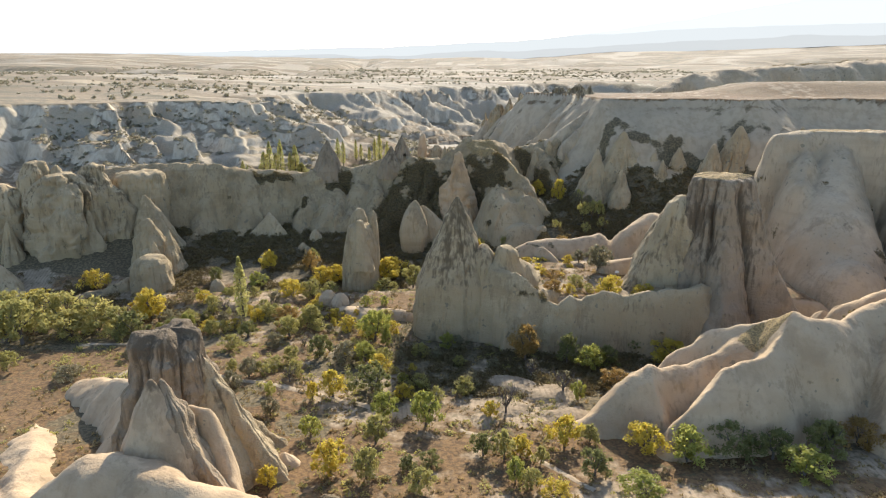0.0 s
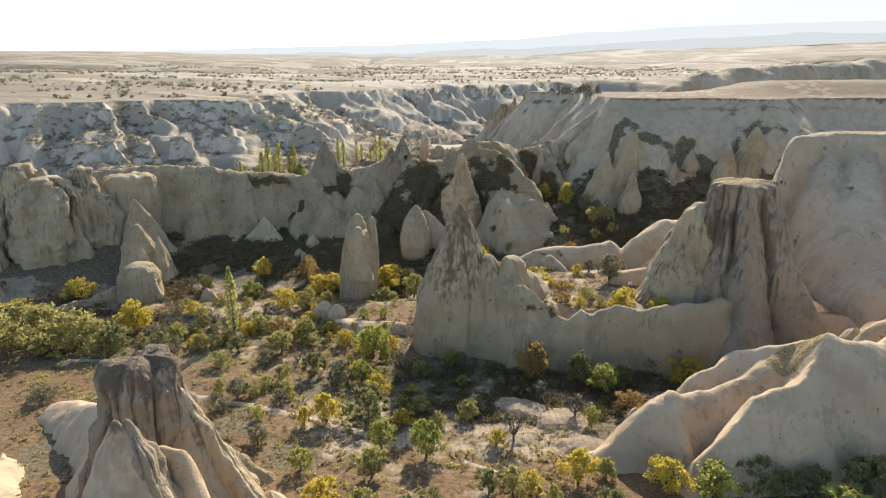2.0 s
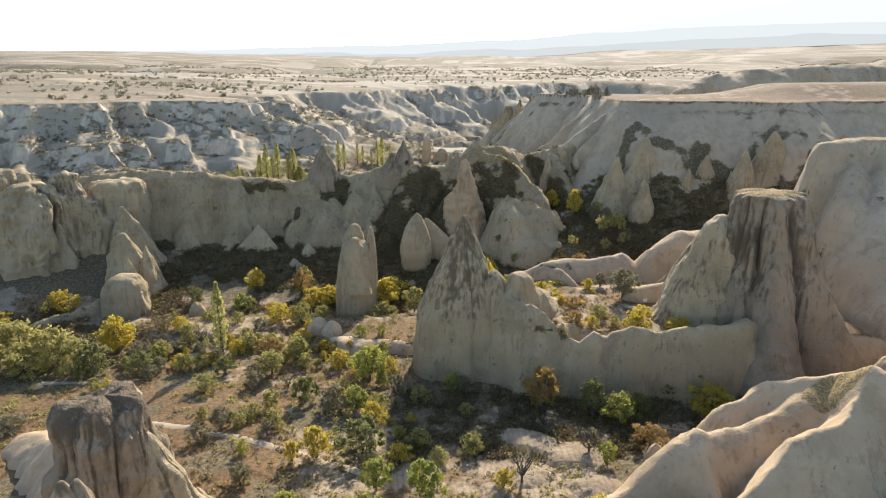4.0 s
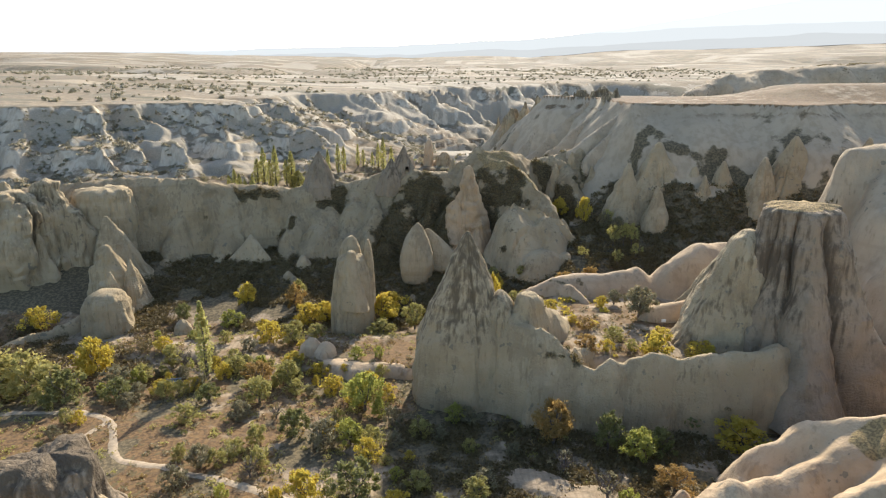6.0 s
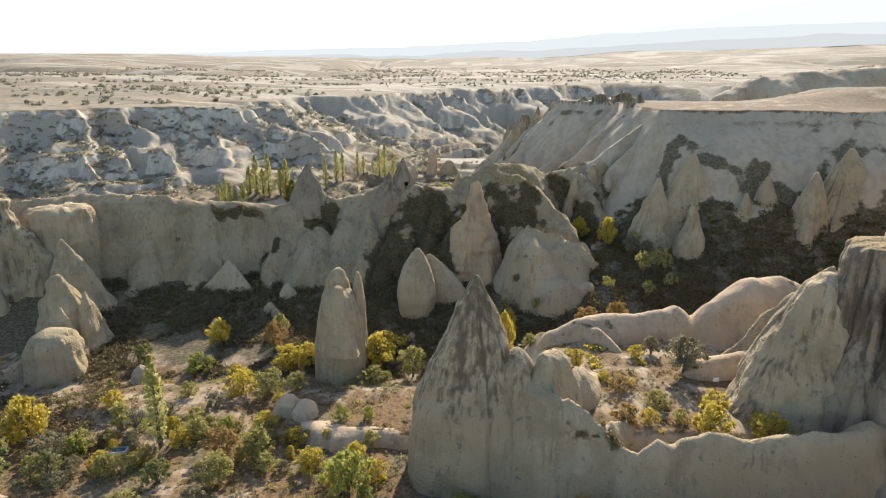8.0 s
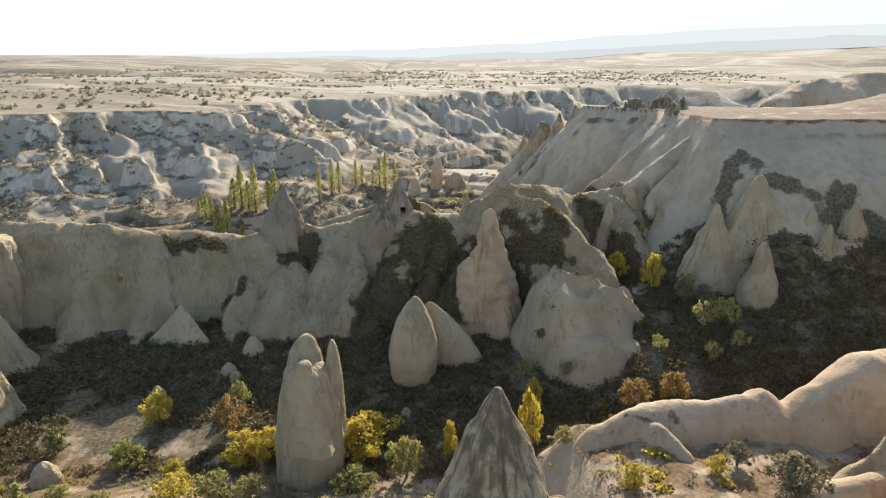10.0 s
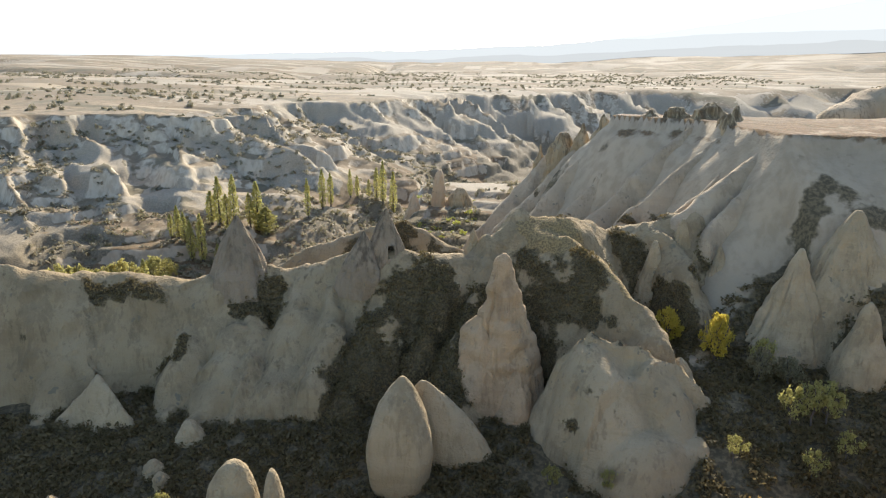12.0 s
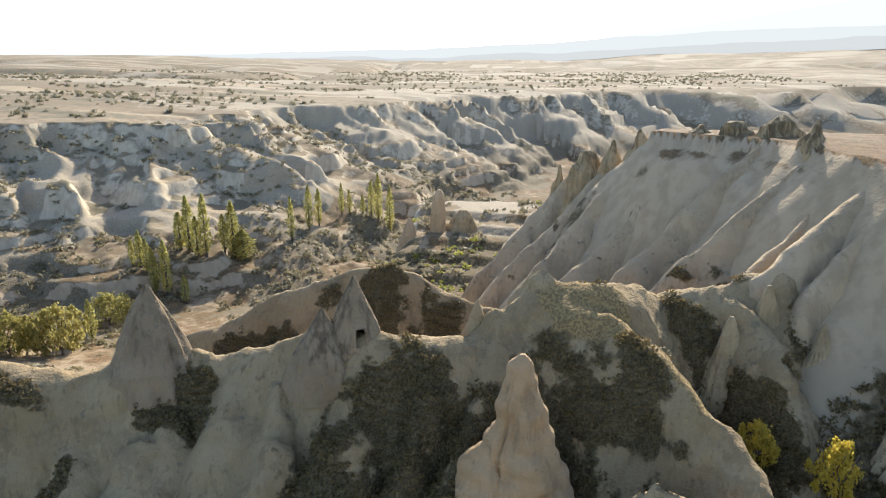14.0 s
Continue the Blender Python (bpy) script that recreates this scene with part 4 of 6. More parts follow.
# the long ridge across the valley, with its peaks
rock_field("rock_ridge", "long grey rock ridge with scrub patches and a thin crest", (-96, 38, 146, 192), 0.42, [
    ([(-92, 168, 33.5, 9, 17), (-72, 166, 35.4, 9, 18), (-56, 167, 34.6, 9, 18), (-50, 170, 33.0, 9, 17), (-37, 171, 32.2, 9, 16), (-31, 173, 33.4, 9, 17), (-24, 174, 33.2, 9, 17), (-17, 173.5, 35.0, 9, 18), (-10, 172, 36.0, 9, 18), (0, 174, 35.4, 9, 17), (7, 177.5, 40.0, 10, 21), (13, 177, 40.0, 10, 21), (20, 183, 37.0, 9, 17), (26, 181, 38.6, 10, 18), (32, 182, 40.5, 10, 18)], 1.6, 0.13, 6.0),
    ([(10, 176, 39.5, 9, 16), (16, 170, 36.5, 8, 14), (21, 164, 32.5, 6, 12), (23.5, 158.5, 27.5, 4, 9)], 1.5, 0.14, 4.0),
    ([(3, 175, 38, 9, 15), (0, 166, 29.5, 7, 10), (-3, 159, 23, 6, 7)], 1.4, 0.2, 4.0),
    ([(-18, 170, 32, 5, 13), (-19, 166, 28.0, 5, 12), (-21, 161, 22, 4, 7)], 1.4, 0.25, 3.0),
    ([(-28, 168, 29, 6, 12), (-27, 163, 25, 5, 11), (-28, 158.5, 19.5, 4, 7)], 1.5, 0.2, 3.0),
    ([(27, 180, 38, 6, 14), (29, 172, 34, 7, 13), (30, 166, 27, 6, 9)], 1.6, 0.15, 4.0),
    ([(-22.5, 172, 32.0, 5, 9), (-23, 167.5, 29.0, 6, 9), (-24, 162.5, 23, 5.5, 8)], 2.4, 0.06, 3.0),
    ([(-11, 170, 33, 4.5, 9), (-12, 165, 28.5, 5, 9), (-14, 160.5, 22, 4.5, 7)], 2.2, 0.08, 3.0),
    ([(-61, 166, 32.5, 4, 9), (-61.6, 160, 26, 5, 9), (-62, 155.5, 19, 4.5, 7)], 1.8, 0.12, 3.0),
    ([(-30, 166, 27.5, 4.5, 9), (-31, 161.5, 23.5, 5, 9), (-33, 158, 19, 4, 7)], 2.4, 0.06, 3.0),
    ([(-17, 165, 28.5, 3.4, 9), (-18.5, 161, 24, 3.6, 8)], 2.2, 0.06, 3.0),
    ([(-4, 169, 32.5, 2.6, 8), (-6, 164, 27.5, 2.6, 8), (-8, 160.5, 22.5, 2.4, 6)], 2.0, 0.08, 3.0),
    ([(-51, 168, 31.5, 4, 9), (-51.4, 162, 25.5, 5, 9), (-52, 157, 18.5, 4.5, 7)], 1.8, 0.12, 3.0),
    ([(-36, 169.5, 30.5, 4, 9), (-36, 164, 25.5, 5, 9), (-36.6, 159, 19, 4.5, 7)], 2.0, 0.1, 3.0),
], rough=0.62, crag=0.3, soft=0.45, sharp=0.8, mat=LICHEN, seed=300, crust=0.1,
    # the two small blobs at y 164 are dark marks painted for cave mouths
    scrub=[(0.74, (11, 168, 7.5, 8, 20)), (0.62, (-3, 166, 5.0, 9, 15)), (0.9, (-26.5, 170, 2.2, 3.2)), (0.9, (-30.0, 170.5, 2.0, 2.6)), (0.62, (-10, 164, 5, 8, -30)), (0.6, (-15, 159, 6, 5)), (0.8, (25, 174, 1.6, 8, 25)), (0.7, (33, 176, 1.8, 8, -30)), (0.7, (-38.5, 164.0, 0.9, 1.4)), (0.7, (-36.5, 164.0, 0.9, 1.4)), (0.7, (-46, 168.5, 7, 1.0))],
    straw=[(1.2, (11.5, 174.5, 4.5, 2.6, -25)), (0.8, (18.5, 168, 1.2, 4, 35))])
spire("rock_peak", "sharp dark rock cone on the crest of the ridge", -31.3, 173.0, 29.5, 40.7, 4.6, 4.2, CONE, lean=(0.4, 0), lump=0.09, flute=0.06, crust=[(0, -0.1), (0.2, 0.1), (1, 0.45)], mat=UMBER, seed=401, around=80, up=60, cap=("tip", 0.6, "dark weathered tip"))
spire("rock_peak", "sharp rock cone with a cave doorway below", -11.0, 172.6, 31.5, 42.0, 3.6, 3.2, CONE, lean=(0.5, 0), lump=0.09, flute=0.05, crust=[(0, 0.2), (1, 0.6)], mat=UMBER, seed=403, around=84, up=64, hole=(-10.3, 36.3, 0.75, 1.5))
spire("rock_peak", "blunt rock shoulder beside the sharp cone", -13.8, 171.2, 30.5, 39.2, 3.6, 3.0, CONE, lean=(0.6, 0), lump=0.12, flute=0.06, crust=[(0, 0.1), (1, 0.6)], mat=UMBER, seed=405, around=70, up=50)
spire("rock_peak", "small pointed rock on the ridge crest", 0.6, 176.0, 31.0, 38.6, 2.2, 2.0, CONE, lump=0.14, flute=0.08, seed=407)
spire("rock_peak", "low rounded rock on the ridge crest", 7.0, 177.8, 34.0, 41.2, 3.0, 2.4, DOME, lump=0.14, flute=0.08, seed=408)

# left side of the valley
worn_rock("rock_cliff", "rugged grey cliff with deep clefts and ragged tops", [
    ("tower", "broad bulky tower", (-90.8, 148.6, 8.0, 35.8, 10.8, 8.4, [(0, 1.0), (0.3, 0.97), (0.6, 0.9), (0.78, 0.78), (0.9, 0.56), (0.97, 0.28), (1, 0)]), dict(gully=(0.15, 1.15), lobes=[(300, 0.25, 30), (240, 0.25, 26)], bulge=0.24, rough=0.8, strata=0.12, facet=1.5, crust=[(0, 0.0), (0.5, 0.25), (1, 0.35)], streaked=0.35, around=260, up=150, seed=501)),
    ("horn", "dark pointed horn behind", (-84.8, 153.0, 12.0, 37.8, 8.0, 6.4, [(0, 1.0), (0.4, 0.85), (0.7, 0.58), (0.88, 0.3), (0.97, 0.12), (1, 0)]), dict(lean=(-0.5, 0), gully=(0.15, 1.15), bulge=0.18, rough=0.7, strata=0.1, facet=1.3, crust=[(0, 0.2), (1, 0.5)], seed=502)),
    ("tower", "", (-97.4, 150.6, 8.0, 38.6, 7.6, 6.4, [(0, 1.0), (0.4, 0.9), (0.7, 0.62), (0.88, 0.34), (0.97, 0.14), (1, 0)]), dict(lean=(-0.8, 0), gully=(0.15, 1.15), bulge=0.24, rough=0.75, strata=0.1, facet=1.3, crust=[(0, 0.1), (1, 0.35)], seed=503)),
    ("tower", "", (-93.4, 152.4, 8.0, 37.2, 4.6, 4.6, TOWER), dict(gully=(0.15, 1.15), bulge=0.24, rough=0.7, crust=[(0, 0.1), (1, 0.3)], seed=504)),
    ("tower", "", (-103.5, 147.5, 8.0, 33.4, 6.5, 6.5, TOWER), dict(gully=(0.15, 1.15), bulge=0.24, rough=0.75, strata=0.1, facet=1.3, crust=[(0, 0.1), (1, 0.35)], streaked=0.3, seed=505)),
    ("tower", "", (-113.0, 150.0, 8.0, 36.0, 9.0, 7.0, TOWER), dict(gully=(0.15, 1.15), bulge=0.24, rough=0.8, crust=[(0, 0.1), (1, 0.35)], streaked=0.3, seed=506)),
    ("buttress", "", (-83.8, 146.0, 8.0, 27.5, 4.0, 4.6, HORN), dict(gully=(0.15, 1.15), bulge=0.18, rough=0.4, crust=[(0, 0.1), (1, 0.2)], seed=507)),
    ("buttress", "", (-99.5, 140.5, 8.0, 26.0, 4.4, 5.0, HORN), dict(gully=(0.15, 1.15), bulge=0.18, rough=0.4, crust=[(0, 0.1), (1, 0.2)], seed=508)),
    ("block", "pale flat-topped block", (-77.0, 159.4, 14.0, 34.6, 8.0, 6.0, [(0, 1.1), (0.4, 1.0), (0.75, 0.88), (0.92, 0.78), (0.97, 0.7), (0.99, 0.5), (1, 0)]), dict(gully=(0.15, 1.15), bulge=0.10, rough=0.4, strata=0.08, rim=0.8, crust=[(0, 0.0), (1, 0.1)], seed=509)),
    ("foot", "low dark foot", (-95.0, 129.5, 8.0, 19.0, 6.0, 6.0, HORN), dict(gully=(0.15, 1.15), bulge=0.14, rough=0.4, crust=[(0, 0.1), (1, 0.2)], seed=510)),
])
worn_rock("rock_spur", "stepped pale rock spur ending in a rounded block", [
    ("block", "smooth rounded block at the end", (-63.4, 131.6, 8.0, 20.8, 4.4, 3.8, [(0, 1.05), (0.4, 1.0), (0.7, 0.92), (0.86, 0.76), (0.94, 0.56), (0.985, 0.28), (1, 0)]), dict(lean=(0.3, 0.6), gully=(0.06, 1.4), bulge=0.12, rough=0.3, facet=0.7, around=130, up=80, seed=521)),
    ("step", "jagged step", (-64.8, 136.4, 8.0, 22.6, 4.0, 3.6, HORN), dict(gully=(0.12, 1.6), bulge=0.14, rough=0.4, facet=0.5, strata=0.08, around=120, up=80, seed=522)),
    ("horn", "pale ragged horn", (-68.0, 142.0, 8.0, 26.4, 6.2, 5.2, [(0, 1.0), (0.4, 0.8), (0.7, 0.55), (0.88, 0.32), (0.97, 0.14), (1, 0)]), dict(gully=(0.14, 1.6), bulge=0.14, rough=0.45, facet=0.7, strata=0.08, lobes=[(215, 0.5, 30)], around=150, up=100, seed=523)),
    ("horn", "", (-62.8, 140.4, 8.0, 24.0, 3.8, 4.2, HORN), dict(gully=(0.12, 1.6), bulge=0.14, rough=0.4, facet=0.5, around=110, up=80, seed=524)),
    ("slab", "smooth sloping slab behind", (-72.6, 151.5, 10.0, 30.0, 9.0, 5.4, HORN), dict(lean=(-3.0, 0.5), gully=(0.08, 1.4), bulge=0.08, rough=0.3, facet=0.3, around=140, up=90, seed=525)),
])
rock_field("rock_ledge", "thin low rib of rock trailing from the spur", (-88, -60, 116, 140), 0.36, [
    ([(-66, 134, 16.5, 2.6, 6), (-72, 128, 14.6, 2.2, 5), (-78, 123, 13.4, 2.0, 4), (-84, 118.5, 12.6, 2, 3)], 1.15, 0.3, 2.4),
], rough=0.5, crag=0.4, soft=0.5, seed=520, crust=0.1)

# rocks below the camera's start
worn_rock("rock_tower", "blunt rock tower with a craggy lichen-dark top and fluted side", [
    ("cap", "craggy fluted tower", (-29.2, 62.6, 14.0, 33.0, 6.2, 6.0, [(0, 1.12), (0.3, 0.92), (0.55, 0.76), (0.78, 0.62), (0.93, 0.54), (0.965, 0.49), (0.985, 0.34), (0.995, 0.14), (1, 0)]), dict(lean=(0.6, 0.8), gully=(0.11, 2.6), lobes=[(205, 0.4, 34)], bulge=0.10, rough=0.55, facet=0.9, strata=0.10, crust=[(0, 0.1), (0.4, 0.25), (0.7, 0.42), (0.9, 0.6), (1, 0.75)], streaked=0.4, mat=UMBER, rim=1.3, around=280, up=170, seed=601)),
    ("rib", "long worn rib", (-26.0, 62.0, 12.0, 30.0, 6.6, 5.2, HORN), dict(lean=(-2.6, 0.6), facet=0.6, gully=(0.10, 2.0), lobes=[(-22, 0.75, 30), (-70, 0.3, 24)], bulge=0.08, rough=0.35, strata=0.06, crust=[(0, -0.1), (0.5, 0.1), (1, 0.5)], streaked=0.3, around=200, up=110, seed=602)),
])
worn_rock("rock_cone", "pointed rock cone with a dark crest and a smooth pale side", [
    ("flank", "smooth pale side", (-26.2, 51.2, 17.0, 33.0, 6.2, 5.2, HORN), dict(lean=(-0.2, 0.9), gully=(0.06, 1.8), lobes=[(235, 0.3, 50)], bulge=0.06, rough=0.18, crust=[(0, -0.3), (0.8, -0.2), (0.93, 0.4), (1, 0.6)], around=180, up=120, seed=603)),
    ("crest", "dark ragged crest", (-25.5, 51.7, 16.0, 32.8, 5.0, 4.2, HORN), dict(lean=(-2.6, 1.0), gully=(0.12, 2.2), lobes=[(-38, 0.7, 30)], bulge=0.1, rough=0.45, facet=0.6, mat=UMBER, strata=0.06, crust=[(0, -0.2), (0.4, 0.0), (1, 0.5)], streaked=0.3, around=200, up=130, seed=605)),
], mat=CREAM)
rock_field("rock_block", "smooth cream block leaning on the rock cone", (-30, -14, 46, 62), 0.26, [
    ([(-24.6, 54.2, 28.6, 1.7, 6), (-22.4, 54.0, 28.4, 1.8, 6.5), (-21.4, 53.0, 26.0, 1.9, 6), (-20.4, 51.6, 22.5, 1.8, 5)], 2.2, 0.1, 2.0),
], mat=CREAM, rough=0.2, soft=0.4, seed=604, crust=-0.3)
rock_field("rock_apron", "flowing smooth cream rock below the cone", (-66, -6, 34, 78), 0.34, [
    ([(-44, 45, 20.5, 6, 6), (-38, 46, 22.5, 6, 7), (-31, 47, 27.5, 6, 8), (-26.8, 47, 27.5, 6, 8), (-21.7, 46, 26.2, 5.5, 8), (-16.7, 45, 25.0, 5, 7), (-11, 43.5, 22.5, 5, 6)], 2.0, 0.32, 2.4),
    ([(-38, 47, 20.0, 4, 5), (-43, 54, 18.0, 4.5, 3), (-47, 61, 17.2, 4.5, 2.5), (-51, 69, 16.6, 4, 2), (-53, 73, 15.6, 3.6, 2)], 1.6, 0.2, 3.0),
    ([(-46, 52, 18.4, 4.5, 3), (-53, 57, 17.4, 4, 2.5), (-60, 60, 16.5, 4, 2)], 1.7, 0.2, 3.0),
], mat=CREAM, rough=0.6, soft=1.2, seed=610, crust=-0.35, straw=[(0.8, (-38, 57, 5, 4))])
rock_field("rock_ledge", "low waves of cream rock in dry grass", (-58, -32, 60, 90), 0.36, [
    ([(-51, 82, 16.6, 4.2, 2.5), (-46, 79, 18.4, 4.6, 3.5), (-42, 76, 20.2, 4.8, 4.5), (-38.5, 71, 21.2, 4.6, 5), (-36, 66, 21.5, 4.4, 5)], 1.5, 0.2, 3.0),
    ([(-42.5, 80, 19.4, 2.4, 5), (-40, 77, 19.8, 2.4, 5), (-38, 74, 19.5, 2.4, 5)], 1.7, 0.16, 2.4),
], mat=CREAM, rough=0.45, soft=0.7, seed=620, crust=-0.3)
rock_field("rock_skirt", "ribbed rock foot spreading from the blunt tower", (-32, -12, 56, 78), 0.32, [
    ([(-24, 66, 21.5, 3.0, 7), (-20, 67, 16.6, 2.6, 4)], 1.3, 0.3, 2.0),
], rough=0.5, soft=0.6, seed=630, crust=0.1)
rock_field("rock_skirt", "ribbed rock foot spreading from the pointed cone", (-32, -12, 40, 56), 0.32, [
    ([(-23.6, 50.5, 24, 2.2, 7), (-21, 49, 20.5, 2.2, 6), (-19.2, 47.5, 17, 2.2, 4)], 1.3, 0.25, 2.0),
], rough=0.5, soft=0.6, seed=631, crust=0.1)
spire("boulder", "small cream rock dome in dry grass", -18.0, 62.6, 13.4, 17.7, 2.2, 1.8, DOME, lump=0.06, flute=0.02, mat=CREAM, seed=640, around=40, up=24, group="loose boulders")
spire("boulder", "rugged rock stub dark with lichen", -10.6, 50.6, 15.0, 21.0, 2.4, 1.8, TABLE, lump=0.2, flute=0.1, crust=[(0, 0.6), (1, 1.0)], seed=641, around=60, up=40, group="loose boulders")
spire("boulder", "small cream rock dome in dry grass", -8.2, 50.2, 15.0, 18.6, 1.8, 1.4, DOME, lump=0.06, flute=0.02, mat=CREAM, seed=642, around=40, up=24, group="loose boulders")
rock_field("rock_mass", "sweeping cream rock mass with flowing smooth ridges", (15, 112, 50, 98), 0.36, [
    ([(18.6, 70.6, 17.6, 3.7, 4.6), (21.2, 71.5, 19.9, 4.7, 6.9), (23.4, 72.2, 22, 5.3, 9.2), (26.3, 73, 23.6, 6.2, 10.3), (29.2, 74, 22.6, 5.6, 9.2), (32, 75, 22.8, 5.6, 9.2), (36, 76.5, 23.6, 6.2, 10.3), (40, 77, 26, 7.8, 12.6)], 1.6, 0.16, 4.0),
    ([(34, 81, 22.2, 5.6, 9.2), (37.5, 80.6, 25.2, 6.2, 11.5), (42.9, 78.4, 27.9, 7.8, 13.8), (44.6, 75.4, 30.2, 7.8, 14.9), (48.6, 75, 28.6, 9.3, 16.1), (52.4, 76, 27.8, 9.3, 16.1), (58.4, 78, 29.6, 10.8, 17.2), (70, 79, 32, 12.4, 19.5), (90, 80, 35, 14.0, 21.8), (112, 82, 37, 14.0, 23.0)], 1.6, 0.16, 5.0),
    ([(45, 75, 29.6, 5.0, 9.2), (42.5, 72.5, 27.5, 4.7, 9.2), (40, 70.3, 26, 4.7, 9.2), (34.5, 68.4, 24.8, 4.7, 9.2), (31, 67.2, 22.6, 4.3, 8.0), (28.2, 66, 20, 4.0, 5.8), (26, 64.8, 17.5, 3.7, 4.6)], 1.5, 0.14, 5.0),
    ([(60, 86, 27, 5.3, 9.2), (66, 88, 28, 6.2, 9.2), (74, 89, 29.5, 7.8, 11.5)], 1.6, 0.12, 4.0),
    ([(58.5, 77, 29.2, 5.6, 10.3), (56, 71, 26, 5.6, 10.3), (53.5, 66, 21.5, 5.3, 8.0)], 1.6, 0.12, 5.0),
    ([(70, 78, 31, 6.2, 11.5), (68, 70, 27, 6.2, 11.5), (66, 64, 21, 6.2, 8.0)], 1.6, 0.12, 5.0),
], mat=CREAM, rough=0.7, soft=0.8, seed=650, crust=-0.3, straw=[(1.2, (42.0, 76.4, 2.6, 1.5, -20))])
for k, (bx, by, bz, br) in enumerate([(58, 90, 23.5, 2.6), (62, 91.5, 23.8, 2.8), (24.6, 79.4, 17.2, 1.4)]):
    spire("boulder", "round cream boulder beside the rock mass", bx, by, bz - 2.5 * br, bz + 0.2 * br, br * 1.1, br, DOME, turn=50 * k, lump=0.1, flute=0.02, mat=CREAM, seed=660 + k, around=40, up=26, group="loose boulders")

# low earth mounds with dark cut banks between the orchard and the fin
for k, (bx, by, bw, bt) in enumerate([(10.4, 83.5, 4.4, 0.9), (15.6, 80.6, 4.2, 0.9), (16.6, 74.4, 3.8, 0.8), (9.2, 76.0, 3.0, 0.7), (5.6, 73.4, 2.8, 0.6)]):
    foot = float(ground_height(bx, by))
    worn_rock("earth_mound", "low mound of sandy earth with a dark cut bank", [("mound", "", (bx, by, foot - 1.6, foot + bt, bw, 0.7 * bw, [(0, 1.5), (0.5, 1.2), (0.75, 0.88), (0.88, 0.58), (0.96, 0.28), (1, 0)]), dict(turn=-25 + 22 * k, gully=(0.10, 2.0), bulge=0.2, rough=0.3, facet=0.25, around=70, up=40, seed=760 + k))], mat=GROUND, group="earth mounds", category="mound")

# worn aprons under the right plateau, with dark gullies between
for k, (ax, ay, az, ar) in enumerate(APRONS):
    cone = [(0, 1.0), (0.25, 0.80), (0.5, 0.55), (0.75, 0.28), (0.92, 0.10), (0.98, 0.04), (1, 0)]
    worn_rock("rock_apron", "pale worn cone of rock under the plateau's edge", [
        ("cone", "", (ax, ay + 1.5, 17.0, az, 1.2 * ar, 0.66 * ar, cone), dict(lean=(0.5, 2.0), gully=(0.16, 3.0), lobes=[(230 + 30 * (k % 3), 0.2, 30)], bulge=0.12, rough=0.4, streaked=0.25, around=180, up=90, seed=670 + 9 * k)),
        ("rib", "", (ax - 0.55 * ar, ay - 0.5, 17.0, az - 0.34 * ar, 0.75 * ar, 0.5 * ar, cone), dict(lean=(0.6, 1.5), gully=(0.16, 2.4), bulge=0.14, rough=0.4, streaked=0.25, around=110, up=60, seed=672 + 9 * k)),
        ("rib", "", (ax + 0.6 * ar, ay - 1.0, 17.0, az - 0.4 * ar, 0.75 * ar, 0.5 * ar, cone), dict(lean=(-0.6, 1.5), gully=(0.16, 2.4), bulge=0.14, rough=0.4, streaked=0.25, around=110, up=60, seed=674 + 9 * k)),
    ], group="plateau aprons")
rock_field("rock_rib", "pale rounded rib running down from the plateau's corner", (20, 56, 174, 204), 0.4, [
    ([(48, 190.5, 50.8, 4.5, 7), (43, 188, 48.6, 4.0, 7), (37, 185, 44.8, 3.4, 7), (29.5, 181, 39.8, 3.0, 7)], 1.7, 0.12, 3.0),
    ([(47, 194, 50.5, 3, 7), (41, 191.5, 46.6, 2.6, 6), (35, 188.5, 42.0, 2.4, 6), (29, 185, 38, 2.4, 5)], 1.7, 0.12, 3.0),
    ([(47, 186.5, 49.6, 3, 7), (43, 184, 46.4, 2.4, 6), (38, 181.5, 42.5, 2.2, 6), (33, 178.5, 38.5, 2.2, 5)], 1.7, 0.12, 3.0),
], mat=HAZED_TUFF, rough=0.35, sharp=0.4, seed=671, crust=0.0)

rock_field("rock_mesa", "flat-topped grey mesa behind the golden plateau field", (62, 190, 205, 275), 0.9, [
    ([(78, 232, 52.5, 5, 6), (86, 236, 56.2, 8, 8), (100, 238, 58.0, 10, 10), (120, 240, 59.5, 12, 12), (150, 244, 61, 14, 13), (188, 250, 62, 14, 13)], 2.2, 0.3, 6.0),
    ([(104, 230, 53.5, 4, 5), (110, 229, 54.6, 4, 5)], 1.6, 0.3, 3.0),
], mat=HAZED_TUFF, rough=0.7, crag=0.4, sharp=0.6, seed=690, crust=0.25, scrub=[(0.6, (120, 244, 40, 4, 5))])

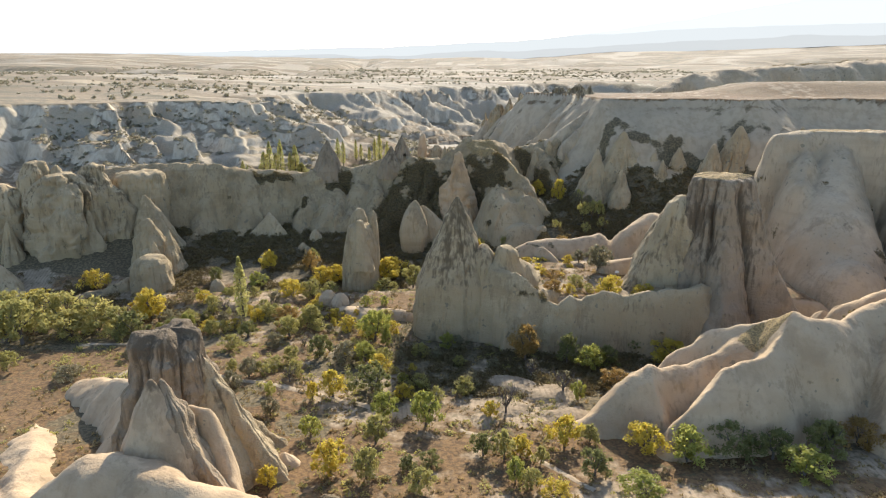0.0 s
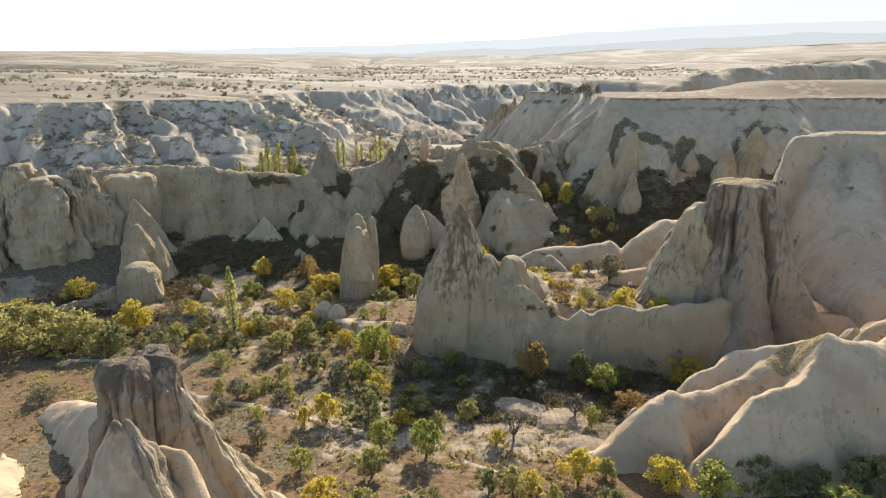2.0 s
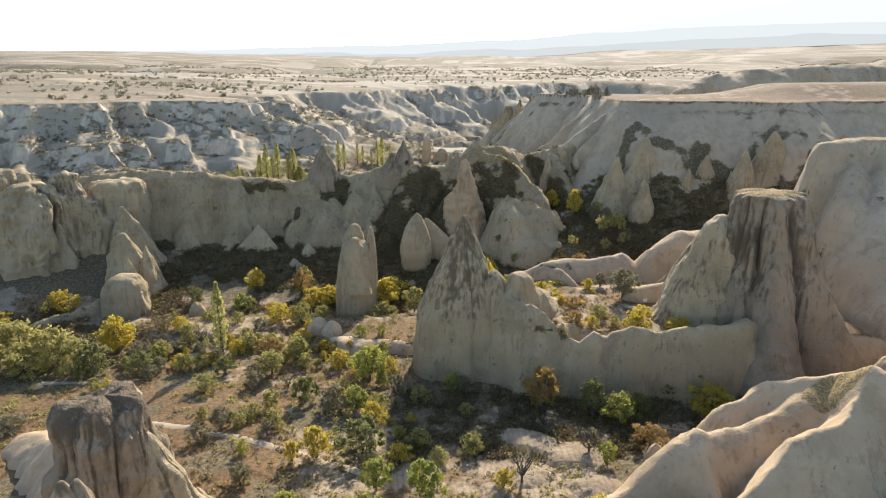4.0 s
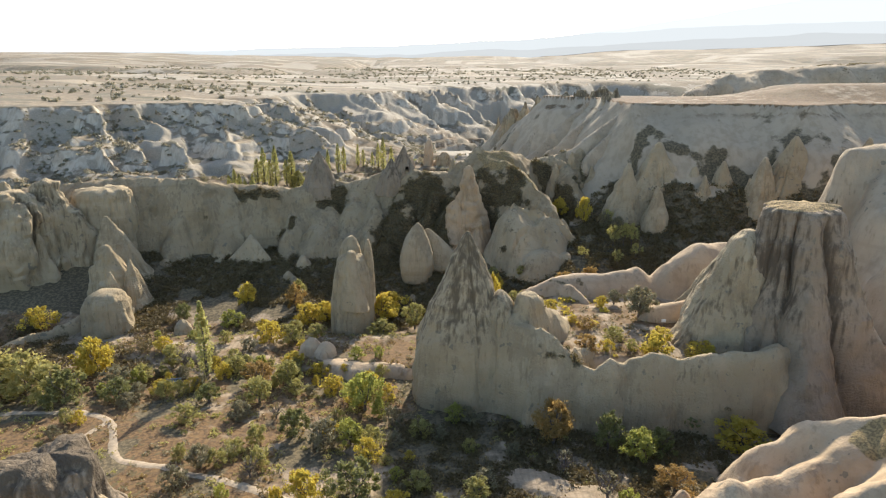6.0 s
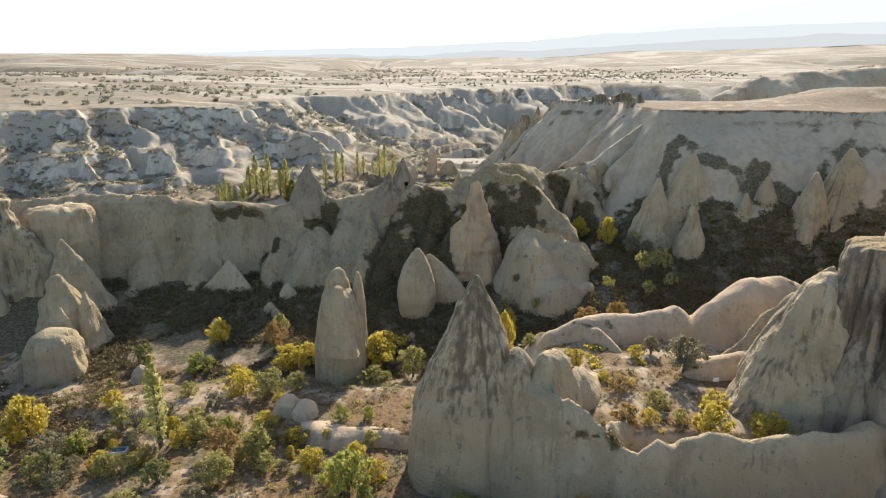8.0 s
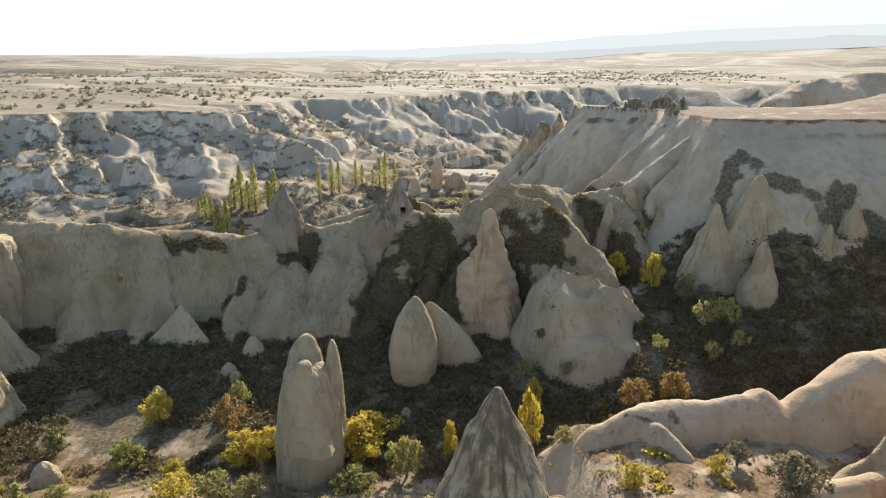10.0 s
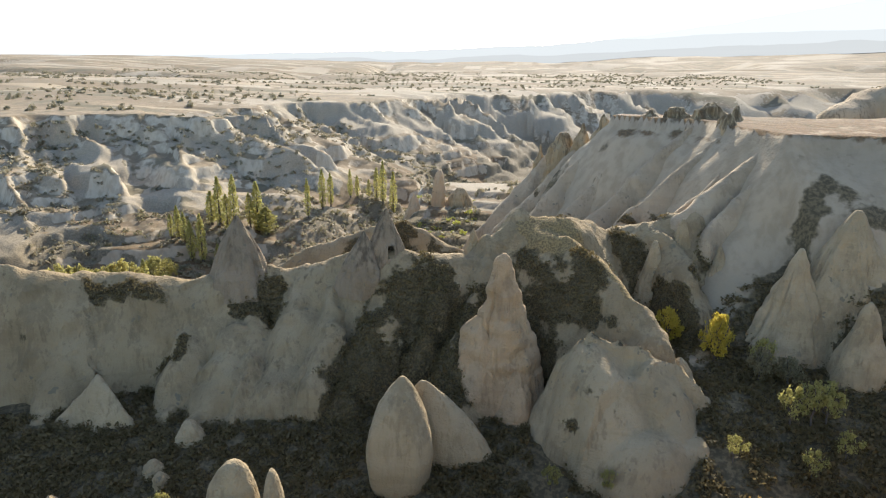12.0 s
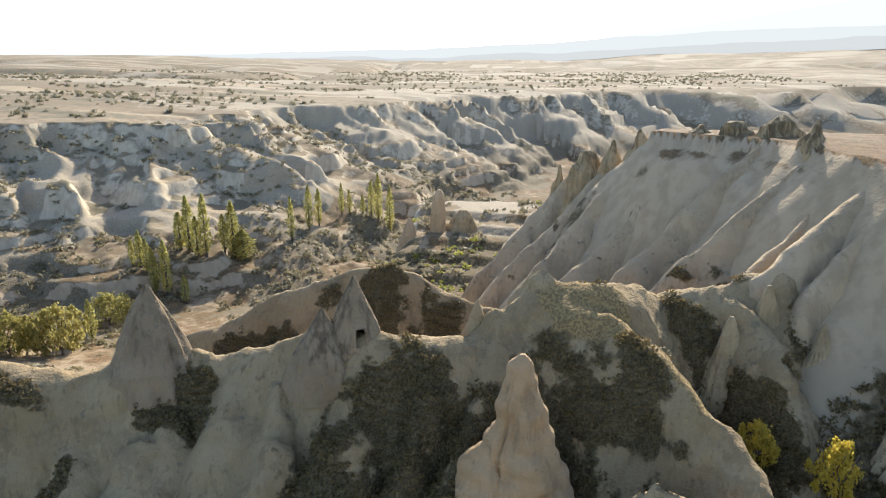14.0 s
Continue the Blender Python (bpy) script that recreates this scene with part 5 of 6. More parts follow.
rock_field("rock_slope", "long smooth fluted slope below a jagged rim", (-6, 52, 188, 240), 0.55, [
    ([(42.5, 199, 50.4, 4.5, 8), (31, 195, 41.5, 4, 7), (19, 191.5, 31.5, 4, 6), (12, 189, 26, 3, 5)], 1.3, 0.34, 3.0),
    ([(39, 207, 50.6, 4.5, 8), (27, 202, 40.5, 4, 7), (15, 198, 30, 4, 6), (8, 195, 24, 3, 5)], 1.3, 0.34, 3.0),
    ([(35, 215, 50.2, 4.5, 8), (23, 209, 40, 4, 7), (12, 204.5, 30, 4, 6), (5, 202, 24, 3, 5)], 1.3, 0.34, 3.0),
    ([(29, 221.5, 49.4, 4.5, 8), (18, 216, 39, 4, 7), (8, 211.5, 29, 4, 6)], 1.3, 0.34, 3.0),
    ([(24, 226, 46.6, 4.5, 8), (13, 221, 36, 4, 7), (4, 217, 27, 4, 6)], 1.3, 0.34, 3.0),
    ([(17, 231, 42.5, 4.5, 8), (8, 227, 33, 4, 7), (1, 224, 26, 3, 5)], 1.3, 0.34, 3.0),
], mat=HAZED_TUFF, rough=0.5, soft=0.7, sharp=0.5, seed=680, crust=0.05)

# the far column and the crags on the right slope
worn_rock("rock_column", "slender cream rock column above the garden terraces", [("column", "", (-8.2, 263, 17.5, 33.6, 1.9, 1.6, [(0, 1.15), (0.3, 1.0), (0.6, 0.98), (0.8, 0.8), (0.92, 0.55), (0.98, 0.25), (1, 0)]), dict(lean=(0.3, 0), gully=(0.08, 1.8), bulge=0.14, rough=0.25, facet=0.25, around=70, up=60, seed=701))], mat=CREAM)
worn_rock("rock_cone", "low ragged rock cone beside the slender column", [("cone", "", (-14.8, 259, 17.0, 27.6, 3.6, 3.0, HORN), dict(gully=(0.12, 1.8), bulge=0.16, rough=0.4, facet=0.6, around=80, up=50, seed=702))], mat=CREAM)
worn_rock("rock_cone", "dark humped rock beside the slender column", [("cone", "", (-2.6, 264, 15.0, 28.6, 6.0, 4.4, [(0, 1.0), (0.4, 0.85), (0.7, 0.55), (0.88, 0.3), (0.97, 0.12), (1, 0)]), dict(gully=(0.12, 1.8), bulge=0.18, rough=0.5, facet=0.7, crust=[(0, 0.3), (1, 0.4)], around=90, up=60, seed=703))])
rock_field("rock_ridge", "low cream-crested ridge with a dark scrubby front", (-58, 16, 198, 228), 0.5, [
    ([(-25, 213, 27.6, 4, 7), (-17.6, 212.5, 30.0, 4, 8), (-12.2, 212, 30.8, 4, 8), (-8.4, 212, 29.4, 4, 8)], 1.6, 0.2, 3.0),
    ([(-52, 214, 15.5, 4, 6), (-47, 213, 17.8, 4, 6), (-41, 212, 20.0, 4, 6), (-32.5, 212.5, 25.2, 4, 7), (-25, 213, 27.4, 4, 7)], 1.6, 0.2, 3.0),
    ([(-8.4, 212, 29.0, 4, 8), (-3, 211, 26.5, 4, 7), (6, 209, 24, 4, 6)], 1.6, 0.2, 3.0),
    ([(-18, 211, 27, 4, 8), (-19, 206, 22, 4, 7), (-20, 202, 17, 3, 5)], 1.5, 0.2, 3.0),
], rough=0.5, sharp=0.6, seed=710, scrub=[(0.75, (-16, 207.0, 20, 4.2, 3)), (0.6, (-36, 208, 10, 3, -15))], mat=LICHEN, crust=0.1)
for k, (bx, by, bz, br) in enumerate([(26.5, 221, 49.4, 2.2), (30.5, 222.5, 49.0, 2.0), (33, 221.5, 48.6, 1.6), (38, 213, 51.4, 2.6), (40.8, 209.5, 51.6, 2.4), (43.6, 211.5, 51.8, 2.6), (46.8, 207, 51.6, 2.4), (20, 229, 44.5, 2.4), (15.5, 232, 41.5, 2.2), (42.6, 199.5, 50.6, 2.0), (36, 212.5, 50.4, 2.2), (34.2, 216, 50.0, 2.2), (23.4, 225.5, 46.6, 2.4)]):
    worn_rock("rock_crag", "dark jagged crag on the plateau's rim", [("crag", "", (bx, by, bz - 9, bz + 2.2, br * 1.7, br * 1.5, TOWER if k % 2 else HORN), dict(turn=30 * k, gully=(0.3, 1.5), bulge=0.3, rough=0.7, strata=0.15, rim=1.0, crust=[(0, 0.1), (0.6, 0.3), (1, 0.6)], around=80, up=60, seed=720 + k))], group="rim crags")

# ---------------------------------------------------------------- trees and scrub
def part(name, me, parent, label=""):
    ob = new(name, me)
    ob.parent = parent
    return tagged(ob, label)


def from_quads(name, quads, mats, which=None):
    """A mesh of loose quads, an array of n x 4 x 3."""
    quads = np.asarray(quads, np.float32)
    me = bpy.data.meshes.new(name)
    n = len(quads)
    me.vertices.add(n * 4)
    me.vertices.foreach_set("co", quads.ravel())
    me.loops.add(n * 4)
    me.loops.foreach_set("vertex_index", np.arange(n * 4, dtype=np.int32))
    me.polygons.add(n)
    me.polygons.foreach_set("loop_start", np.arange(0, n * 4, 4, dtype=np.int32))
    for m in mats:
        me.materials.append(m)
    if which is not None:
        me.polygons.foreach_set("material_index", np.asarray(which, np.int32))
    me.update(calc_edges=True)
    return me


def leaf_quads(rng, centres, size, flat=0.0):
    """Small diamond leaves, one at each centre, turned at random."""
    n = len(centres)
    u = rng.normal(size=(n, 3))
    u[:, 2] *= 1 - flat
    u /= np.linalg.norm(u, axis=1)[:, None] + 1e-9
    v = np.cross(u, rng.normal(size=(n, 3)))
    v /= np.linalg.norm(v, axis=1)[:, None] + 1e-9
    s = (size * rng.uniform(0.6, 1.35, n))[:, None]
    u, v = u * s, v * s * 0.7
    return np.stack([centres - u, centres - v * 0.9 + u * 0.1, centres + u, centres + v * 0.9], 1)


def limb_quads(rng, a, b, ra, rb, sides=5, bend=0.06, steps=4):
    """A tapered, slightly crooked limb from a to b."""
    a, b = np.array(a, float), np.array(b, float)
    way = (b - a) / (np.linalg.norm(b - a) + 1e-9)
    side = np.cross(way, (0.31, 0.77, 0.55))
    side /= np.linalg.norm(side)
    other = np.cross(way, side)
    size, rings = np.linalg.norm(b - a), []
    for k in range(steps + 1):
        f = k / steps
        mid = a + (b - a) * f + (rng.normal(size=3) * bend * size * 0.5 if 0 < k < steps else 0)
        r = ra + (rb - ra) * f
        rings.append([mid + r * (math.cos(t) * side + math.sin(t) * other) for t in np.linspace(0, 2 * math.pi, sides, endpoint=False)])
    return [[p[i], p[(i + 1) % sides], q[(i + 1) % sides], q[i]] for p, q in zip(rings[:-1], rings[1:]) for i in range(sides)]


def crown_points(rng, low, lobes, count, wide=0.5):
    """Leaf places in uneven lobes, about one metre high and wide."""
    out = []
    for k in range(lobes):
        a = 2.4 * k + rng.uniform(-0.5, 0.5)
        f = (k + 0.5) / lobes
        reach = wide * (0.80 * math.sin(math.pi * min(1, 0.18 + 0.8 * f)) ** 0.7) * rng.uniform(0.3, 1.15)
        c = np.array([reach * math.cos(a), reach * math.sin(a), low + (0.86 - low) * f])
        r = rng.uniform(0.07, 0.18) * (1.15 - 0.5 * f)
        p = rng.normal(size=(count // lobes, 3))
        p *= (r * rng.uniform(0.3, 1.15, len(p)) / (np.linalg.norm(p, axis=1) + 1e-9))[:, None]
        out.append(c + p * (1, 1, 0.85))
    loose = rng.normal(size=(count // 7, 3))
    loose *= (rng.uniform(0.2, 1.0, len(loose)) ** 0.6 / (np.linalg.norm(loose, axis=1) + 1e-9))[:, None]
    mid = (0.9 + low) / 2
    out.append(loose * (0.46 * wide / 0.62, 0.46 * wide / 0.62, (0.98 - low) / 2) * rng.uniform(0.75, 1.1, (len(loose), 1)) + (0, 0, mid))
    return np.concatenate(out)


def tree_parts(kind, style, seed):
    """Trunk and crown meshes of a tree about one metre high and wide."""
    rng = np.random.default_rng(seed)
    low, trunk = {"tree": (0.25, 0.045), "sparse": (0.4, 0.03), "bush": (0.12, 0.03), "bare": (0.3, 0.045), "poplar": (0.08, 0.03)}[style]
    wood = []
    if style == "poplar":
        wood += limb_quads(rng, (0, 0, -0.02), (0, 0, 0.85), 0.10, 0.01, 6, 0.01)
        n = 1100
        f = rng.uniform(0, 1, n) ** 0.85
        r = 0.5 * np.interp(f, [0, 0.12, 0.4, 0.75, 1], [0.45, 0.8, 1.0, 0.7, 0.08]) * rng.uniform(0.25, 1.0, n) ** 0.6
        a = rng.uniform(0, 2 * math.pi, n)
        r = r * (0.8 + 0.35 * vnoise(2 * np.cos(a), 2 * np.sin(a), f * 9, seed))
        pts = np.stack([r * np.cos(a), r * np.sin(a), 0.07 + 0.93 * f], 1)
        leaves = leaf_quads(rng, pts, 0.022)
        leaves[:, :, 0] = pts[:, None, 0] + (leaves[:, :, 0] - pts[:, None, 0]) * 3.2
        leaves[:, :, 1] = pts[:, None, 1] + (leaves[:, :, 1] - pts[:, None, 1]) * 3.2
    else:
        fork = 0.26 if style != "bush" else 0.08
        wood += limb_quads(rng, (0, 0, -0.03), (0.02, 0.01, fork), trunk, trunk * 0.75, 6, 0.04)
        count = {"tree": 6, "sparse": 5, "bush": 6, "bare": 10}[style]
        for k in range(count):
            a = 2.4 * k + rng.uniform(-0.4, 0.4)
            tip = (0.36 * math.cos(a) * rng.uniform(0.6, 1.1), 0.36 * math.sin(a) * rng.uniform(0.6, 1.1), rng.uniform(0.6, 0.92))
            wood += limb_quads(rng, (0.02, 0.01, fork - 0.02), tip, trunk * 0.55, 0.006, 4, 0.12)
            if style == "bare":
                for _ in range(5):
                    f = rng.uniform(0.35, 0.9)
                    start = np.array([0.02, 0.01, fork]) * (1 - f) + np.array(tip) * f
                    wood += limb_quads(rng, start, start + rng.normal(size=3) * (0.13, 0.13, 0.08) + (0, 0, 0.1), 0.008, 0.003, 3, 0.1, 2)
        total = {"tree": 2300, "sparse": 800, "bush": 2000, "bare": 160}[style]
        pts = crown_points(rng, low, {"tree": 26, "sparse": 14, "bush": 26, "bare": 10}[style], total, 0.62)
        pts[:, 2] = np.maximum(pts[:, 2], 0.03)
        leaves = leaf_quads(rng, pts, 0.033 if style != "bare" else 0.03)
    trunk_me = from_quads("trunk", np.array(wood), [BARK])
    crown_me = from_quads("crown", leaves, [LEAF[kind]])
    return trunk_me, crown_me


def on_ground(x, y):
    return float(ground_height(np.array([x]), np.array([y]))[0])


def plant(name, kind, style, rows, label, group, seed, variants=5, sink=0.05):
    """Trees of one kind: rows of x, y, height and crown width."""
    rng = np.random.default_rng(seed)
    meshes = [tree_parts(kind, style, seed + k) for k in range(variants)]
    for k, (x, y, tall, wide) in enumerate(rows):
        root = tagged(new(name), label, "shrub" if style == "bush" else "tree", group)
        trunk_me, crown_me = meshes[k % variants]
        part("trunk", trunk_me, root)
        part("crown", crown_me, root)
        root.matrix_basis = pose(x, y, on_ground(x, y) - sink, 0, 0, float(rng.uniform(0, 360))) @ Matrix.Diagonal((wide * (1.4 if style == "poplar" else 1.05), wide * (1.4 if style == "poplar" else 1.05), tall, 1))


plant("tree", "yellow", "tree", [(-15.5, 79.9, 4.9, 3.6), (-12.5, 60.8, 4.5, 3.9), (-18.6, 57.6, 3.3, 2.0), (-18.2, 78.9, 3.2, 1.7), (-5.5, 79.0, 2.8, 2.7), (-40.1, 139.8, 5.7, 4.1), (-34.4, 130.6, 2.7, 2.6), (-23.7, 134.2, 4.5, 4.3), (9.1, 64.4, 2.9, 2.8), (14.6, 66.4, 4.6, 3.9), (23.6, 64.5, 4.6, 4.2), (6.3, 73.9, 2.7, 2.1), (9.6, 143.7, 5.2, 2.3), (28.1, 102.1, 4.6, 3.9), (-11.9, 106.6, 3.5, 2.9), (-24.7, 114.0, 3.0, 2.9), (-55.4, 111.9, 6.9, 5.7), (25.7, 168.1, 5.3, 3.4), (30.4, 164.0, 6.9, 3.6), (-12.5, 134.1, 6.2, 5.9), (8.1, 134.8, 9.7, 2.9), (-1.5, 133.6, 6.4, 1.9)], "yellow-leaved autumn tree in sandy orchard soil", "autumn trees", 910)
plant("shrub", "yellow", "bush", [(-57.0, 113.2, 5.1, 5.7), (-76.0, 130.4, 4.9, 5.7), (-31.4, 124.7, 4.3, 4.9), (-26.6, 133.5, 4.5, 5.2), (-11.5, 136.5, 5.4, 6.1), (-84.7, 124.1, 3.0, 5.7), (-20.5, 112.0, 2.7, 3.0), (11.8, 55.9, 2.2, 3.4), (36.1, 91.7, 4.1, 6.5), (16.4, 118.8, 2.7, 3.1), (30.7, 107.5, 2.5, 3.4), (34.7, 102.2, 3.0, 4.3), (22.0, 104.4, 1.9, 2.3), (19.1, 114.3, 1.3, 1.7), (24.9, 120.7, 2.3, 2.2), (-25.8, 117.8, 1.2, 2.2), (-17.1, 105.8, 3.5, 3.4), (-12.9, 103.3, 2.9, 4.2)], "yellow-leaved autumn shrub in sandy orchard soil", "autumn shrubs", 920)
plant("tree", "green", "tree", [(-7.7, 73.7, 4.3, 3.6), (-2.2, 71.7, 5.6, 4.1), (-16.4, 68.8, 3.4, 2.8), (-11.7, 100.5, 6.3, 5.0), (-12.3, 91.7, 3.9, 3.7), (7.8, 58.7, 3.7, 2.2), (28.1, 63.3, 4.9, 4.7), (18.8, 78.7, 3.2, 2.2), (22.7, 88.6, 4.5, 4.0), (-30.2, 114.3, 2.8, 2.7)], "small green fruit tree in sandy orchard soil", "orchard trees", 930)
plant("shrub", "green", "bush", [(-24.4, 80.2, 2.4, 1.7), (-41.2, 132.5, 3.7, 4.0), (20.9, 56.3, 2.8, 4.5), (39.8, 59.9, 3.7, 5.6)], "small green fruit shrub in sandy orchard soil", "orchard shrubs", 940)
plant("tree", "dark", "tree", [(-19.9, 93.7, 4.3, 3.8), (-34.4, 103.0, 3.3, 3.2), (-50.7, 134.4, 3.8, 3.2), (4.7, 64.2, 3.4, 2.8), (16.7, 60.0, 3.6, 3.4), (19.6, 91.0, 5.8, 3.7), (45.9, 100.9, 3.7, 2.9), (3.1, 105.9, 4.3, 3.5), (38.1, 63.5, 4.3, 4.1), (44.4, 64.2, 5.0, 4.8), (77.4, 115.7, 5.5, 5.3)], "dark green rounded tree among dry grass", "orchard trees", 950)
plant("shrub", "dark", "bush", [(-10.2, 81.2, 5.3, 5.6), (-4.0, 60.9, 2.3, 2.3), (-1.4, 62.1, 2.4, 2.5), (-54.8, 102.6, 5.5, 6.0), (25.7, 90.1, 3.9, 3.8), (32.7, 99.6, 6.8, 7.6), (42.7, 100.9, 4.4, 4.3), (33.3, 64.6, 4.8, 5.1), (-47.7, 103.6, 3.9, 4.3)], "dark green rounded shrub among dry grass", "orchard shrubs", 960)
plant("tree", "olive", "tree", [(-8.2, 67.3, 4.3, 3.4), (-8.4, 59.4, 4.2, 3.1), (-24.1, 91.6, 3.0, 2.5), (-41.4, 104.5, 3.0, 2.9), (-24.2, 108.6, 4.5, 4.0), (-27.1, 103.0, 4.4, 4.2), (-2.5, 57.0, 3.1, 3.0), (-71.6, 99.1, 9.0, 7.9), (-75.1, 100.4, 8.4, 5.6), (-67.4, 88.9, 3.8, 3.6), (-6.5, 131.2, 5.7, 4.2), (7.0, 63.4, 4.4, 2.3), (11.1, 62.4, 2.7, 1.6), (17.8, 67.4, 2.6, 2.5), (9.4, 57.8, 2.7, 2.2), (-44.5, 114.8, 4.5, 3.2), (-31.0, 144.7, 4.2, 2.7)], "olive-green bushy tree turning yellow in autumn", "orchard trees", 970)
plant("shrub", "olive", "bush", [(-32.4, 88.4, 2.3, 2.2), (-35.3, 97.2, 2.8, 3.7), (-27.7, 126.1, 4.7, 5.0), (-12.5, 128.5, 3.4, 5.0), (-35.0, 114.5, 2.4, 3.1), (23.9, 107.8, 2.5, 3.3), (11.4, 128.8, 2.4, 2.3), (25.5, 104.3, 1.9, 1.8), (-47.3, 110.1, 3.0, 4.0), (-33.4, 112.9, 3.4, 3.8)], "olive-green bushy shrub turning yellow in autumn", "orchard shrubs", 980)
plant("bare_tree", "grey", "bare", [(-42.0, 113.3, 4.5, 3.9), (17.1, 80.7, 4.4, 4.0), (13.2, 85.9, 3.7, 3.5), (8.4, 74.7, 5.5, 3.7), (-30.0, 140.8, 3.9, 3.4)], "bare grey tree with thin crooked branches", "bare trees", 990)
plant("bare_tree", "grey", "bare", [(-22.7, 84.7, 2.8, 3.0), (-23.4, 98.4, 2.4, 2.7)], "bare grey tree with thin crooked branches", "bare trees", 1000)
plant("tree", "grey", "tree", [(-29.3, 86.6, 3.5, 3.1), (-22.8, 74.3, 2.8, 2.7), (29.8, 115.9, 6.0, 4.7), (27.4, 122.2, 2.9, 2.8), (34.2, 160.2, 5.1, 2.7), (37.4, 159.9, 4.0, 2.7)], "dry greyish shrub with sparse leaves", "dry shrubs", 1010)
plant("shrub", "grey", "bush", [(-15.6, 91.7, 3.9, 4.4), (-55.9, 85.4, 2.4, 4.0), (-28.6, 98.6, 2.8, 3.0), (-45.4, 101.8, 2.3, 2.9), (-50.5, 108.5, 3.6, 5.1)], "dry greyish shrub with sparse leaves", "dry shrubs", 1020)
plant("tree", "rust", "tree", [(13.1, 92.0, 7.1, 5.0), (82.2, 112.6, 7.3, 5.3), (27.5, 141.6, 4.5, 3.7), (19.4, 103.7, 3.3, 3.1), (3.7, 141.6, 2.8, 2.2), (-30.3, 138.1, 6.0, 3.8)], "rust-coloured autumn tree beside dry grass", "rust shrubs", 1030)
plant("shrub", "rust", "bush", [(25.0, 82.8, 3.1, 4.1), (49.6, 66.1, 4.1, 4.5), (22.7, 141.0, 4.4, 4.6), (18.4, 141.6, 1.4, 2.0), (20.5, 111.5, 2.0, 2.9), (-28.7, 108.8, 4.3, 4.6), (19.3, 138.4, 2.3, 2.9)], "rust-coloured autumn shrub beside dry grass", "rust shrubs", 1040)
plant("poplar", "poplar", "poplar", [(-37.6, 111.0, 12.9, 2.3), (-87.0, 267.4, 7.4, 1.7), (-84.5, 266.8, 9.9, 2.2), (-82.2, 265.5, 8.9, 2.1), (-79.1, 262.4, 12.0, 2.3), (-76.2, 262.7, 14.6, 2.7), (-70.8, 260.6, 7.4, 2.0), (-78.1, 276.0, 10.4, 3.3), (-75.3, 275.2, 14.9, 3.3), (-72.1, 272.8, 11.2, 2.8), (-70.1, 273.6, 16.9, 3.0), (-67.0, 277.9, 10.8, 2.4)], "slender poplar with yellow-green leaves", "poplars", 990)
plant("poplar", "poplar", "poplar", [(-65.3, 280.0, 16.1, 3.8), (-62.7, 279.9, 8.6, 5.5), (-52.2, 290.6, 13.0, 2.0), (-49.7, 300.7, 13.8, 2.4), (-48.0, 306.0, 12.0, 2.4), (-43.7, 319.7, 10.5, 1.8), (-41.2, 320.2, 8.3, 1.8), (-37.5, 324.1, 6.8, 1.8), (-34.6, 324.1, 12.2, 2.1), (-32.2, 324.0, 16.3, 2.6), (-28.5, 325.0, 16.6, 2.6), (-78.1, 233.6, 8.9, 2.2)], "slender poplar with yellow-green leaves", "poplars", 994)
plant("willow", "willow", "bush", [(-86.2, 221.3, 9.9, 6.1), (-83.4, 222.0, 9.0, 5.2), (-80.6, 222.7, 9.8, 6.0), (-77.7, 223.4, 11.5, 6.8), (-78.2, 228.6, 10.0, 5.3), (-80.7, 244.1, 8.5, 8.7), (-80.9, 250.6, 6.2, 5.0), (-87.8, 217.0, 9.8, 7.7)], "broad yellow-green willow behind the ridge", "willows", 1000)
plant("willow", "willow", "bush", [(-68, 106, 8.5, 8.5), (-62, 105.5, 7.6, 7.5), (-57.5, 104, 6.0, 6.5), (-74, 108, 8, 8), (-65, 102, 5.5, 7), (-80, 110, 7.5, 7)], "large olive-yellow willow thicket by the dry field", "thicket", 1005)


def scatter(name, label, category, mat, count, box, accept, size, leaves, blade, seed, flat=0.0, tall=0.7):
    """Uncountable small growth over a stretch of ground, as one object."""
    rng = np.random.default_rng(seed)
    x, y = rng.uniform(box[0], box[1], count), rng.uniform(box[2], box[3], count)
    keep = accept(x, y)
    x, y = x[keep], y[keep]
    z = ground_height(x, y)
    r = rng.uniform(size[0], size[1], len(x))
    p = rng.normal(size=(len(x), leaves, 3))
    p /= np.linalg.norm(p, axis=2)[:, :, None]
    p *= rng.uniform(0.4, 1.0, (len(x), leaves, 1)) * r[:, None, None]
    p[:, :, 2] = np.abs(p[:, :, 2]) * tall
    pts = (p + np.stack([x, y, z], 1)[:, None]).reshape(-1, 3)
    quads = leaf_quads(rng, pts, blade, flat)
    mid = pts[:, None]
    quads = mid + (quads - mid) * np.repeat(r / np.mean(size), leaves)[:, None, None]
    ob = new(name, from_quads(name, quads, [mat]))
    return tagged(ob, label, category, kind="stuff")


